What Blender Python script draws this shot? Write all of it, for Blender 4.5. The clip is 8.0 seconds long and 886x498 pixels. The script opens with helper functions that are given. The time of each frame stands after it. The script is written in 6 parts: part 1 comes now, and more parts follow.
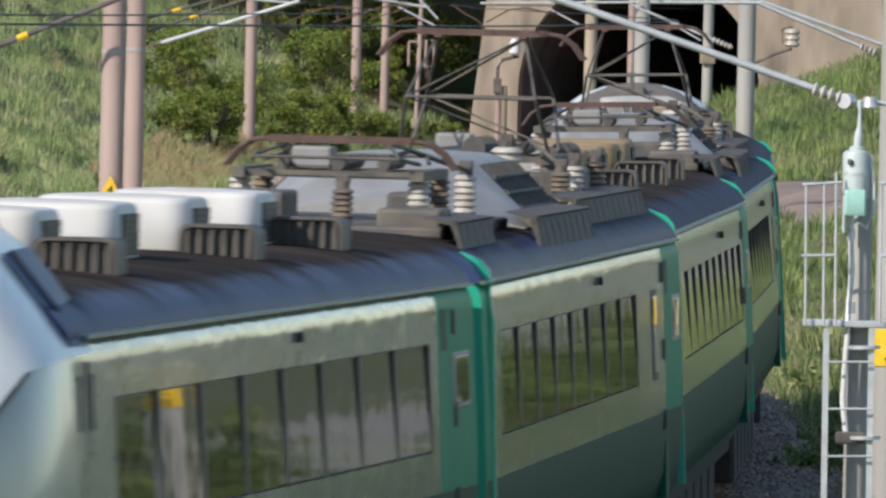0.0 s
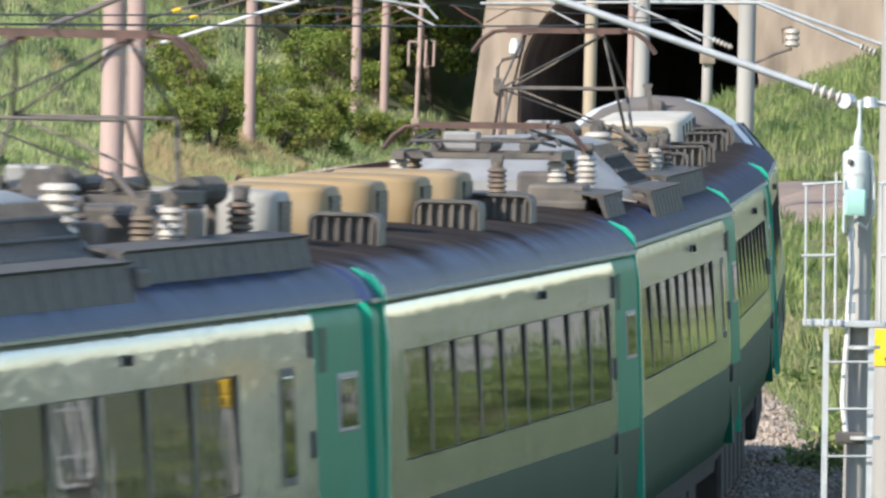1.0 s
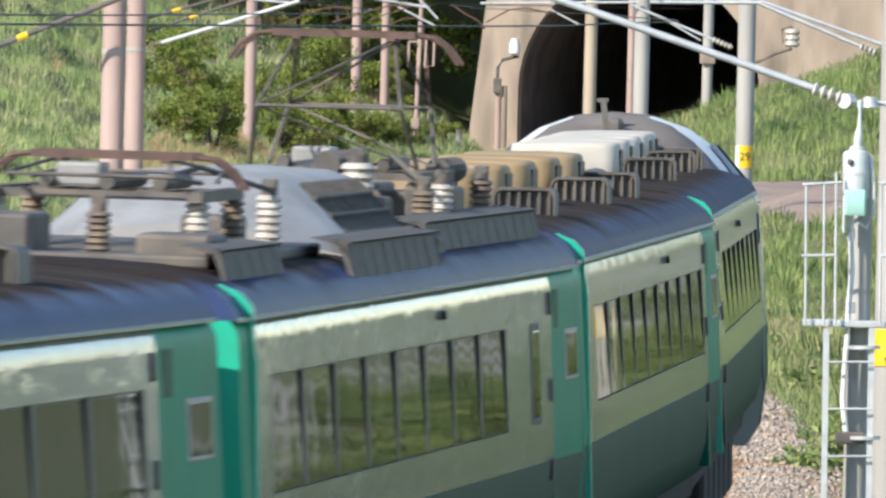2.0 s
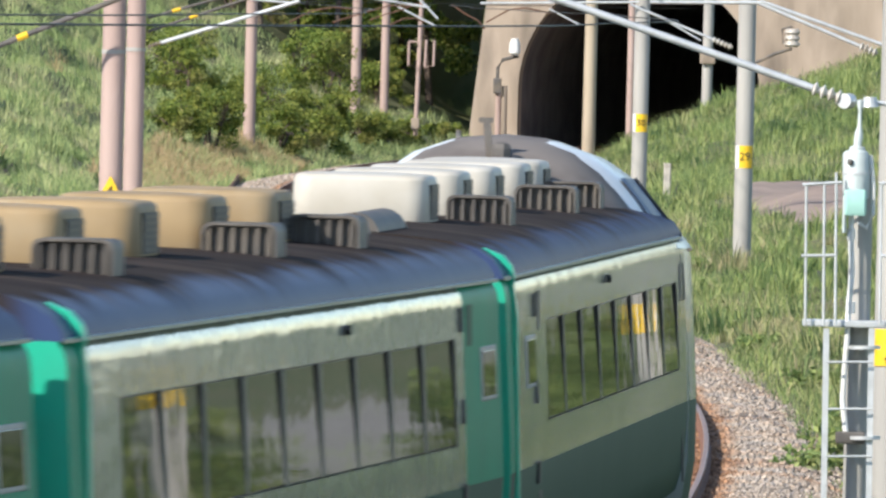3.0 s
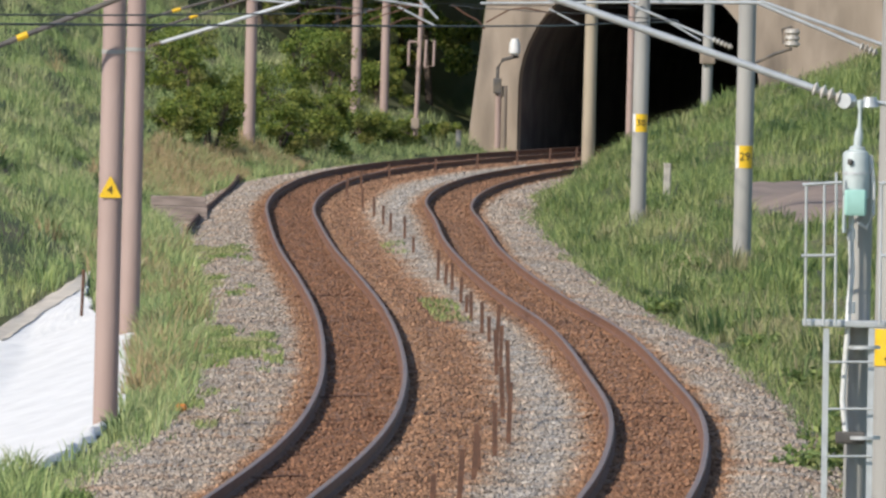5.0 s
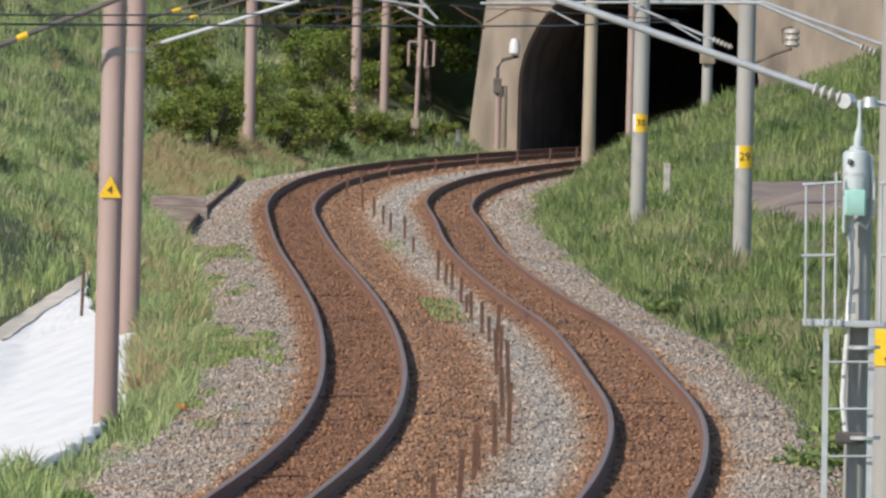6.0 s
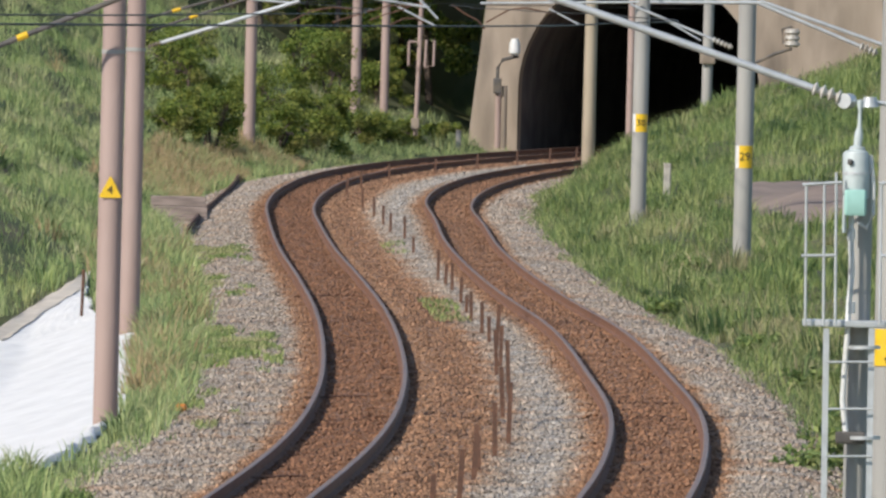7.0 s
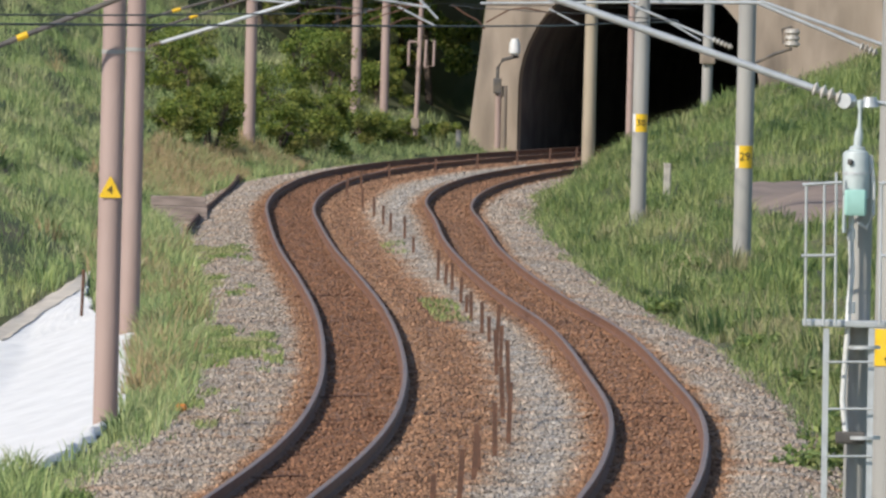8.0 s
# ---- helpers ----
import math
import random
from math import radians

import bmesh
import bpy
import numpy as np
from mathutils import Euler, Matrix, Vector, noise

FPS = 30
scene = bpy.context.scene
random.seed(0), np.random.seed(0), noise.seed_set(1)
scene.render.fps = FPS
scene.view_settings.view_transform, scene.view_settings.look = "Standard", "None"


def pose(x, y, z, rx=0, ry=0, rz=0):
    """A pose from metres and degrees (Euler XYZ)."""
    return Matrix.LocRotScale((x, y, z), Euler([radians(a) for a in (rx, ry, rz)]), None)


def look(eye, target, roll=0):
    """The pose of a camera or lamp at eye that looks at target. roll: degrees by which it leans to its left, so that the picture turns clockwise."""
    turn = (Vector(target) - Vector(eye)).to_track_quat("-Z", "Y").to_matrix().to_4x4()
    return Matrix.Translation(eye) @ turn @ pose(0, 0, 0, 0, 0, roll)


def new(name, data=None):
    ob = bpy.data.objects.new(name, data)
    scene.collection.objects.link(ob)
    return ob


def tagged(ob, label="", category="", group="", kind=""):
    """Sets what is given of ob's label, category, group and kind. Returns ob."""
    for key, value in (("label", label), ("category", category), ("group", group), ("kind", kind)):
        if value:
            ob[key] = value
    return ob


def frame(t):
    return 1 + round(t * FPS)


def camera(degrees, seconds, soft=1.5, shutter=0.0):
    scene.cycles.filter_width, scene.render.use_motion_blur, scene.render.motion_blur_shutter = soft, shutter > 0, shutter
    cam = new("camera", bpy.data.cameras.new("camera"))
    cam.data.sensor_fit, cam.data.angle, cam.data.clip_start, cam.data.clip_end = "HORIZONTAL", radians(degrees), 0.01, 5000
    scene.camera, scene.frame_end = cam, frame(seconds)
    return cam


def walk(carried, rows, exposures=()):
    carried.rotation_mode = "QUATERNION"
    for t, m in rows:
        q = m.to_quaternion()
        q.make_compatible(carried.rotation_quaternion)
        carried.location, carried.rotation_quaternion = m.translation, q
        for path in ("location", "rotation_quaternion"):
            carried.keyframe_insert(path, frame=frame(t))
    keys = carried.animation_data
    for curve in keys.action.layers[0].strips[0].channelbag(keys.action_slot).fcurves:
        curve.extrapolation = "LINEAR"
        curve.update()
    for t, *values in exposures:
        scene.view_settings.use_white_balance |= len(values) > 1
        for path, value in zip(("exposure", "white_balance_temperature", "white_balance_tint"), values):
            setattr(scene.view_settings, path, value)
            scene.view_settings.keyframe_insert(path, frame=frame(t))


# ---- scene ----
EYE_Z = 5.139
cam = camera(3.5176, 8.0, soft=2.6, shutter=0.3)
VIEW = look((0, 0, EYE_Z), (0, 100, EYE_Z - 1.7511), 1.38)
walk(cam, [(0.0, VIEW), (8.0, VIEW)], exposures=[(0.0, -0.04), (0.5, 0.34), (1.0, 0.53), (1.5, 0.55), (3.0, 0.50), (3.5, 0.3), (4.0, 0.2), (4.5, 0.0), (5.2, -0.1), (6.0, -0.14), (8.0, -0.14)])

# ---- world, sun ----
SUN_AZ, SUN_EL = 226.0, 33.0          # degrees: azimuth of the sun counted from +y clockwise, elevation
world = bpy.data.worlds.new("sky")
scene.world = world
world.use_nodes = True
wn = world.node_tree.nodes
sky = wn.new("ShaderNodeTexSky")
sky.sky_type = "NISHITA"
sky.sun_disc = False
sky.dust_density, sky.ozone_density = 0.4, 1.3
sky.sun_elevation, sky.sun_rotation = radians(SUN_EL), radians(SUN_AZ)
wn["Background"].inputs["Strength"].default_value = 0.15
world.node_tree.links.new(sky.outputs["Color"], wn["Background"].inputs["Color"])
sun_data = bpy.data.lights.new("sun", "SUN")
sun_data.energy, sun_data.angle, sun_data.color = 4.5, radians(0.53), (1.0, 0.925, 0.835)
sun = new("sun", sun_data)
SUN_DIR = Vector((math.sin(radians(SUN_AZ)) * math.cos(radians(SUN_EL)), math.cos(radians(SUN_AZ)) * math.cos(radians(SUN_EL)), math.sin(radians(SUN_EL))))
sun.matrix_world = look((0, 0, 60), Vector((0, 0, 60)) - SUN_DIR)


# ---- the line of the railway: x of each track's middle over the distance y ----
KR = np.array([60, 80, 100, 120, 140, 160, 180, 200, 225, 250, 275, 300, 330, 360, 390, 420, 460, 500, 540.0])
XR = np.array([-6.165, -3.044, -0.744, 0.737, 1.667, 2.375, 2.702, 2.592, 2.294, 1.598, 1.027, 0.618, 0.369, 0.12, 0.582, 1.802, 5.0, 9.9, 16.4])
KL = np.array([60, 100, 150, 170, 190, 210, 235, 260, 290, 320, 350, 380, 410, 440, 480, 510, 540.0])
XL = np.array([-9.9, -4.45, -1.725, -1.192, -1.032, -1.143, -1.483, -2.007, -2.715, -3.283, -3.722, -3.673, -3.047, -1.417, 2.6, 6.7, 11.8])
KC = np.array([60, 80, 100, 150, 200, 250, 310, 370, 460.0])
CR = np.array([0.02, 0.01, -0.004, 0.027, 0.0, -0.047, -0.12, -0.115, -0.078])
CL = np.array([0.065, 0.068, 0.072, 0.08, 0.08, 0.032, -0.013, -0.1, -0.082])
GAUGE = 1.067 + 0.065


def spline(k, v, x):
    x = np.asarray(x, float)
    m = np.gradient(v, k)
    i = np.clip(np.searchsorted(k, x) - 1, 0, len(k) - 2)
    h = k[i + 1] - k[i]
    t = (x - k[i]) / h
    return (2*t**3 - 3*t**2 + 1)*v[i] + (t**3 - 2*t**2 + t)*h*m[i] + (3*t**2 - 2*t**3)*v[i + 1] + (t**3 - t**2)*h*m[i + 1]


RADIUS = 520.0
HEAD60 = 0.168


def near_arc(d):
    """offset to the left of the line's place at y = 60, for y below 60"""
    u = np.clip(60.0 - np.asarray(d, float), 0, 330)
    return HEAD60 * u + u * u / (2 * RADIUS)


def xr(d):
    d = np.asarray(d, float)
    far = np.clip(d, 60, 540)
    return spline(KR, XR, far) - near_arc(d) + np.clip(d - 540, 0, 200) * 0.17


def xl(d):
    d = np.asarray(d, float)
    far = np.clip(d, 60, 540)
    return spline(KL, XL, far) - near_arc(d) + np.clip(d - 540, 0, 200) * 0.17


def cant_r(d):
    return np.interp(d, KC, CR)


def cant_l(d):
    return np.interp(d, KC, CL)


def smooth(a, b, x):
    t = np.clip((np.asarray(x, float) - a) / (b - a), 0, 1)
    return t * t * (3 - 2 * t)


TUNNEL_Y = 497.0
HILL_SKEW = -0.16                      # the portal stands square to the line


def ground_z(x, d):
    """height of the land, rail head at 0"""
    x, d = np.asarray(x, float), np.asarray(d, float)
    er, el = x - xr(d), x - xl(d)
    wave = 0.12 * np.sin(x * 0.9 + d * 0.13) + 0.09 * np.sin(x * 2.1 - d * 0.31) + 0.05 * np.sin(d * 0.7 + x)
    # right of the line
    zr = np.interp(er, [0, 1.5, 2.2, 4.5, 7, 12, 46, 90, 400, 3000], [-0.3, -0.3, -0.42, 0.0, 0.35, 0.9, 1.3, 3.0, 12, 12])
    zr = zr + 1.5 * smooth(330, 440, d) * smooth(1.4, 5.0, er) + smooth(360, 480, d) * 0.3 * np.clip(er - 4.5, 0, 14)
    zr = zr + wave * smooth(2.0, 4.0, er)
    # left of the line
    zl = np.interp(-el, [0, 1.5, 2.4, 3.4, 5, 9, 16, 60, 400, 3000], [-0.3, -0.3, -0.40, -0.15, 0.45, 2.3, 6.2, 22, 40, 40])
    dip = -0.24 - 0.30 * np.clip(-el - 3.0, 0, 2.3) + 0.75 * np.clip(-el - 7.0, 0, 12)
    near = smooth(268, 244, d) * smooth(2.9, 3.1, -el)
    zl = zl * (1 - near) + dip * near
    zl = zl + wave * 1.6 * smooth(2.4, 5.0, -el) * (1 - 0.95 * smooth(290, 252, d))
    z = np.where(er > 0, zr, np.where(el < 0, zl, -0.3))
    # the hill that the tunnel goes through
    back = d - TUNNEL_Y - HILL_SKEW * (x - 6.6) - 16.0 * smooth(2.2, 1.2, x)
    z = np.maximum(z, np.where(back > 1.0, 2.0 + np.minimum(7.5 + 0.7 * (back - 1.0), 43.0) * (1 - smooth(28, 75, x)), -50))
    return z


# ---- materials ----
def material(name, base=(0.5, 0.5, 0.5), rough=0.6, metal=0.0, second=None, scale=6.0, detail=5.0, mix=(0.35, 0.65), bump=0.0, bump_scale=None, bump_depth=0.02,
             third=None, third_scale=1.0, third_mix=(0.5, 0.75), random_island=0.0, random_object=0.0, spec=0.5, coat=0.0, stretch=None):
    m = bpy.data.materials.new(name)
    m.use_nodes = True
    nt = m.node_tree
    n, l = nt.nodes, nt.links
    b = n["Principled BSDF"]
    b.inputs["Roughness"].default_value = rough
    b.inputs["Metallic"].default_value = metal
    b.inputs["Specular IOR Level"].default_value = spec
    b.inputs["Coat Weight"].default_value = coat
    b.inputs["Coat Roughness"].default_value = 0.08
    tc = n.new("ShaderNodeTexCoord")
    mp = n.new("ShaderNodeMapping")
    if stretch:
        mp.inputs["Scale"].default_value = stretch
    l.new(tc.outputs["Object"], mp.inputs["Vector"])
    col = n.new("ShaderNodeRGB")
    col.outputs[0].default_value = (*base, 1)
    out = col.outputs[0]

    def blend(prev, colour, sc, lo, hi):
        t = n.new("ShaderNodeTexNoise")
        t.inputs["Scale"].default_value = sc
        t.inputs["Detail"].default_value = detail
        l.new(mp.outputs["Vector"], t.inputs["Vector"])
        r = n.new("ShaderNodeMapRange")
        r.inputs["From Min"].default_value, r.inputs["From Max"].default_value = lo, hi
        l.new(t.outputs["Fac"], r.inputs["Value"])
        x = n.new("ShaderNodeMix")
        x.data_type = "RGBA"
        l.new(r.outputs["Result"], x.inputs["Factor"])
        l.new(prev, x.inputs["A"])
        x.inputs["B"].default_value = (*colour, 1)
        return x.outputs["Result"]

    if second:
        out = blend(out, second, scale, *mix)
    if third:
        out = blend(out, third, third_scale, *third_mix)
    if random_island or random_object:
        hsv = n.new("ShaderNodeHueSaturation")
        src = n.new("ShaderNodeNewGeometry").outputs["Random Per Island"] if random_island else n.new("ShaderNodeObjectInfo").outputs["Random"]
        amt = random_island or random_object
        r = n.new("ShaderNodeMapRange")
        r.inputs["To Min"].default_value, r.inputs["To Max"].default_value = 1 - amt, 1 + amt
        l.new(src, r.inputs["Value"])
        l.new(r.outputs["Result"], hsv.inputs["Value"])
        r2 = n.new("ShaderNodeMapRange")
        r2.inputs["To Min"].default_value, r2.inputs["To Max"].default_value = 0.5 + 0.05 * amt, 0.5 - 0.07 * amt
        l.new(src, r2.inputs["Value"])
        l.new(r2.outputs["Result"], hsv.inputs["Hue"])
        l.new(out, hsv.inputs["Color"])
        out = hsv.outputs["Color"]
    l.new(out, b.inputs["Base Color"])
    if bump:
        t = n.new("ShaderNodeTexNoise")
        t.inputs["Scale"].default_value = bump_scale or scale * 3
        t.inputs["Detail"].default_value = 4
        l.new(mp.outputs["Vector"], t.inputs["Vector"])
        bp = n.new("ShaderNodeBump")
        bp.inputs["Strength"].default_value = bump
        bp.inputs["Distance"].default_value = bump_depth
        l.new(t.outputs["Fac"], bp.inputs["Height"])
        l.new(bp.outputs["Normal"], b.inputs["Normal"])
    return m


M_SOIL = material("soil_and_grass", (0.060, 0.085, 0.025), 0.95, second=(0.11, 0.115, 0.045), scale=0.8, bump=0.6, bump_scale=9, third=(0.15, 0.12, 0.07), third_scale=0.25, third_mix=(0.55, 0.75))
M_BARK = material("bark", (0.16, 0.12, 0.09), 0.9, second=(0.08, 0.06, 0.05), scale=9, bump=0.5)
M_CONC = material("weathered_concrete", (0.40, 0.325, 0.255), 0.9, second=(0.29, 0.235, 0.18), scale=0.9, bump=0.4, bump_scale=14, third=(0.12, 0.10, 0.08), third_scale=0.7, third_mix=(0.5, 0.78), stretch=(1, 1, 0.3))
M_CONC_DARK = material("dark_tunnel_lining", (0.15, 0.135, 0.13), 0.95, second=(0.09, 0.08, 0.078), scale=0.9, bump=0.3)
M_POLE_G = material("grey_concrete_pole", (0.40, 0.39, 0.36), 0.8, second=(0.32, 0.31, 0.29), scale=2.0, bump=0.15, bump_scale=40, stretch=(1, 1, 0.2))
M_POLE_B = material("brown_stained_pole", (0.43, 0.32, 0.28), 0.8, second=(0.36, 0.26, 0.225), scale=2.0, bump=0.15, bump_scale=40, stretch=(1, 1, 0.2))
M_RAILSIDE = material("rusty_rail_side", (0.25, 0.125, 0.075), 0.85, second=(0.17, 0.085, 0.055), scale=5, bump=0.3)
M_RAILTOP = material("polished_rail_head", (0.27, 0.18, 0.14), 0.5, 0.0, second=(0.20, 0.14, 0.12), scale=1.5, spec=0.4)
M_COLLECT = material("brown_collector_steel", (0.13, 0.075, 0.06), 0.7, second=(0.08, 0.05, 0.04), scale=9)
M_RUST = material("rusty_steel", (0.16, 0.080, 0.050), 0.85, second=(0.09, 0.05, 0.036), scale=12, bump=0.3)
M_GALV = material("galvanised_steel", (0.66, 0.68, 0.68), 0.45, 0.35, second=(0.52, 0.54, 0.54), scale=7)
M_WHITE = material("white_slope", (0.90, 0.89, 0.87), 0.8, second=(0.82, 0.81, 0.79), scale=1.3, bump=0.5, bump_scale=4)
M_PATH = material("asphalt_path", (0.33, 0.25, 0.20), 0.9, second=(0.25, 0.19, 0.155), scale=1.2, bump=0.3)
M_YARD = material("pale_gravel", (0.30, 0.28, 0.25), 0.9, second=(0.22, 0.205, 0.18), scale=0.6, bump=0.3, third=(0.22, 0.24, 0.12), third_scale=0.2, third_mix=(0.52, 0.66))
M_YELLOW = material("yellow_plate", (0.85, 0.55, 0.02), 0.5, second=(0.78, 0.48, 0.02), scale=20)
M_BLACK = material("black_paint", (0.02, 0.02, 0.02), 0.6)
M_WHITEP = material("white_paint", (0.78, 0.78, 0.76), 0.5, second=(0.66, 0.66, 0.63), scale=9)
M_TEAL = material("mint_green_casing", (0.40, 0.68, 0.60), 0.45, second=(0.34, 0.60, 0.53), scale=8)
M_CASE = material("pale_grey_green_casing", (0.58, 0.64, 0.63), 0.45, second=(0.50, 0.56, 0.55), scale=8)
M_WOOD = material("grey_old_timber", (0.40, 0.32, 0.28), 0.9, second=(0.20, 0.16, 0.14), scale=4, bump=0.5, stretch=(0.3, 3, 3))
M_PORC = material("glazed_porcelain", (0.56, 0.54, 0.49), 0.3, second=(0.38, 0.34, 0.29), scale=10)
M_PORCB = material("brown_porcelain", (0.24, 0.19, 0.13), 0.4, second=(0.13, 0.10, 0.08), scale=10)

# train paints
M_SIDE = material("pale_sage_body_paint", (0.39, 0.405, 0.34), 0.15, second=(0.345, 0.36, 0.30), scale=0.9, bump=0.8, bump_scale=1.6, bump_depth=0.038, coat=0.25, spec=0.4, third=(0.38, 0.345, 0.24), third_scale=0.5, third_mix=(0.62, 0.85), stretch=(1, 0.7, 1.4))
M_LOWER = material("dark_green_body_paint", (0.042, 0.09, 0.062), 0.55, second=(0.05, 0.10, 0.07), scale=0.8, spec=0.1, stretch=(1, 1, 0.35))
M_GREEN = material("green_end_paint", (0.012, 0.29, 0.165), 0.45, second=(0.02, 0.26, 0.15), scale=1.2, coat=0.0, spec=0.06, bump=0.3, bump_scale=1.4, third=(0.10, 0.34, 0.20), third_scale=0.9, third_mix=(0.6, 0.85))
M_JAMB = material("dark_green_jamb", (0.006, 0.11, 0.068), 0.5, second=(0.01, 0.085, 0.055), scale=3, spec=0.1)
M_TEALG = material("bright_teal_green_paint", (0.01, 0.46, 0.29), 0.4, second=(0.02, 0.40, 0.26), scale=3)
M_ROOF = material("sooty_roof", (0.042, 0.034, 0.031), 0.85, second=(0.022, 0.018, 0.017), scale=1.6, bump=0.10, bump_scale=2.2, third=(0.075, 0.058, 0.048), third_scale=0.7, stretch=(0.5, 2.4, 1), spec=0.04)


def sky_tinted_flanks(m, inner, outer, most):
    """soot dulls the roof's middle; rain-glossy flanks get sky-blue reflection as colour"""
    nt = m.node_tree
    tc = nt.nodes.new("ShaderNodeTexCoord")
    sep = nt.nodes.new("ShaderNodeSeparateXYZ")
    nt.links.new(tc.outputs["Object"], sep.inputs[0])
    ab = nt.nodes.new("ShaderNodeMath")
    ab.operation = "ABSOLUTE"
    nt.links.new(sep.outputs["X"], ab.inputs[0])
    no = nt.nodes.new("ShaderNodeTexNoise")
    no.inputs["Scale"].default_value = 1.5
    no.inputs["Detail"].default_value = 5
    mp = nt.nodes.new("ShaderNodeMapping")
    mp.inputs["Scale"].default_value = (0.6, 1.3, 0.5)
    nt.links.new(tc.outputs["Object"], mp.inputs["Vector"])
    nt.links.new(mp.outputs["Vector"], no.inputs["Vector"])
    ad = nt.nodes.new("ShaderNodeMath")
    ad.operation = "MULTIPLY_ADD"
    ad.inputs[1].default_value = 0.5
    nt.links.new(no.outputs["Fac"], ad.inputs[0])
    nt.links.new(ab.outputs[0], ad.inputs[2])
    mr = nt.nodes.new("ShaderNodeMapRange")
    mr.interpolation_type = "SMOOTHSTEP"
    mr.inputs["From Min"].default_value, mr.inputs["From Max"].default_value = inner + 0.25, outer + 0.25
    mr.inputs["To Max"].default_value = most
    nt.links.new(ad.outputs[0], mr.inputs["Value"])
    p = nt.nodes["Principled BSDF"]
    nt.links.new(mr.outputs["Result"], p.inputs["Coat Weight"])
    p.inputs["Coat Roughness"].default_value = 0.14
    # blue of the reflected sky, put into the base colour of the flanks
    mx = nt.nodes.new("ShaderNodeMix")
    mx.data_type = "RGBA"
    mx.inputs["B"].default_value = (0.05, 0.085, 0.20, 1)
    old = p.inputs["Base Color"].links[0].from_socket
    up = nt.nodes.new("ShaderNodeMath")
    up.operation = "MULTIPLY"
    up.inputs[1].default_value = 0.8 / most
    nt.links.new(mr.outputs["Result"], up.inputs[0])
    nt.links.new(up.outputs[0], mx.inputs["Factor"])
    nt.links.new(old, mx.inputs["A"])
    nt.links.new(mx.outputs["Result"], p.inputs["Base Color"])


sky_tinted_flanks(M_ROOF, 1.05, 1.36, 0.16)
M_EAVE = material("eave_gutter_paint", (0.27, 0.32, 0.25), 0.4, second=(0.25, 0.27, 0.23), scale=2)
M_ACW = material("white_air_conditioner", (0.70, 0.69, 0.67), 0.5, second=(0.62, 0.60, 0.56), scale=2.5, third=(0.5, 0.45, 0.36), third_scale=1.5, third_mix=(0.62, 0.9))
M_ACC = material("cream_air_conditioner", (0.54, 0.515, 0.455), 0.5, second=(0.47, 0.44, 0.37), scale=2.5, third=(0.44, 0.38, 0.27), third_scale=1.5, third_mix=(0.55, 0.85))
M_ACG = material("grey_air_conditioner", (0.40, 0.385, 0.35), 0.6, second=(0.33, 0.31, 0.27), scale=2.5)
M_ACY = material("dusty_tan_air_conditioner", (0.36, 0.255, 0.13), 0.65, second=(0.29, 0.205, 0.105), scale=2.5, third=(0.34, 0.28, 0.19), third_scale=1.5)
M_LOUV = material("dark_louvre", (0.10, 0.095, 0.085), 0.7, second=(0.06, 0.055, 0.05), scale=14)
M_EQUIP = material("dusty_grey_roof_gear", (0.125, 0.115, 0.105), 0.65, second=(0.075, 0.068, 0.062), scale=5, third=(0.20, 0.165, 0.12), third_scale=2)
M_HOOD = material("grey_brown_hood", (0.12, 0.108, 0.094), 0.6, second=(0.08, 0.072, 0.064), scale=6)
M_SILVER = material("silver_roof_unit", (0.38, 0.38, 0.375), 0.5, 0.2, second=(0.28, 0.275, 0.26), scale=3)
M_CABW = material("white_cab_frame", (0.72, 0.74, 0.73), 0.3, second=(0.64, 0.66, 0.65), scale=3, coat=0.3)
M_NOSE = material("pale_grey_nose_paint", (0.42, 0.45, 0.41), 0.25, second=(0.37, 0.40, 0.37), scale=1.2, coat=0.4, bump=0.2, bump_scale=1.3)
M_CABG = material("grey_cab_roof", (0.19, 0.17, 0.155), 0.75, second=(0.12, 0.108, 0.10), scale=1.6, bump=0.1, spec=0.25)
M_UNDER = material("underframe_black", (0.035, 0.03, 0.028), 0.8, second=(0.06, 0.05, 0.04), scale=5)
M_GASKET = material("black_rubber", (0.015, 0.015, 0.016), 0.5)


def glass(name, tint, rough=0.03):
    m = bpy.data.materials.new(name)
    m.use_nodes = True
    nt = m.node_tree
    b = nt.nodes["Principled BSDF"]
    b.inputs["Base Color"].default_value = (*tint, 1)
    b.inputs["Roughness"].default_value = rough
    b.inputs["IOR"].default_value = 1.5
    b.inputs["Specular IOR Level"].default_value = 0.5
    b.inputs["Coat Weight"].default_value = 0.0
    b.inputs["Coat Roughness"].default_value = 0.02
    t = nt.nodes.new("ShaderNodeTexNoise")
    t.inputs["Scale"].default_value = 1.6
    tc = nt.nodes.new("ShaderNodeTexCoord")
    nt.links.new(tc.outputs["Object"], t.inputs["Vector"])
    bp = nt.nodes.new("ShaderNodeBump")
    bp.inputs["Strength"].default_value = 0.05
    bp.inputs["Distance"].default_value = 0.05
    nt.links.new(t.outputs["Fac"], bp.inputs["Height"])
    nt.links.new(bp.outputs["Normal"], b.inputs["Normal"])
    return m


# hardly reflects; the sky's blue reflection is painted as the glass colour
M_SCREEN = material("sky_blue_cab_glass", (0.05, 0.09, 0.18), 0.3, spec=0.02)
M_GLASS = glass("tinted_window_glass", (0.018, 0.020, 0.018))


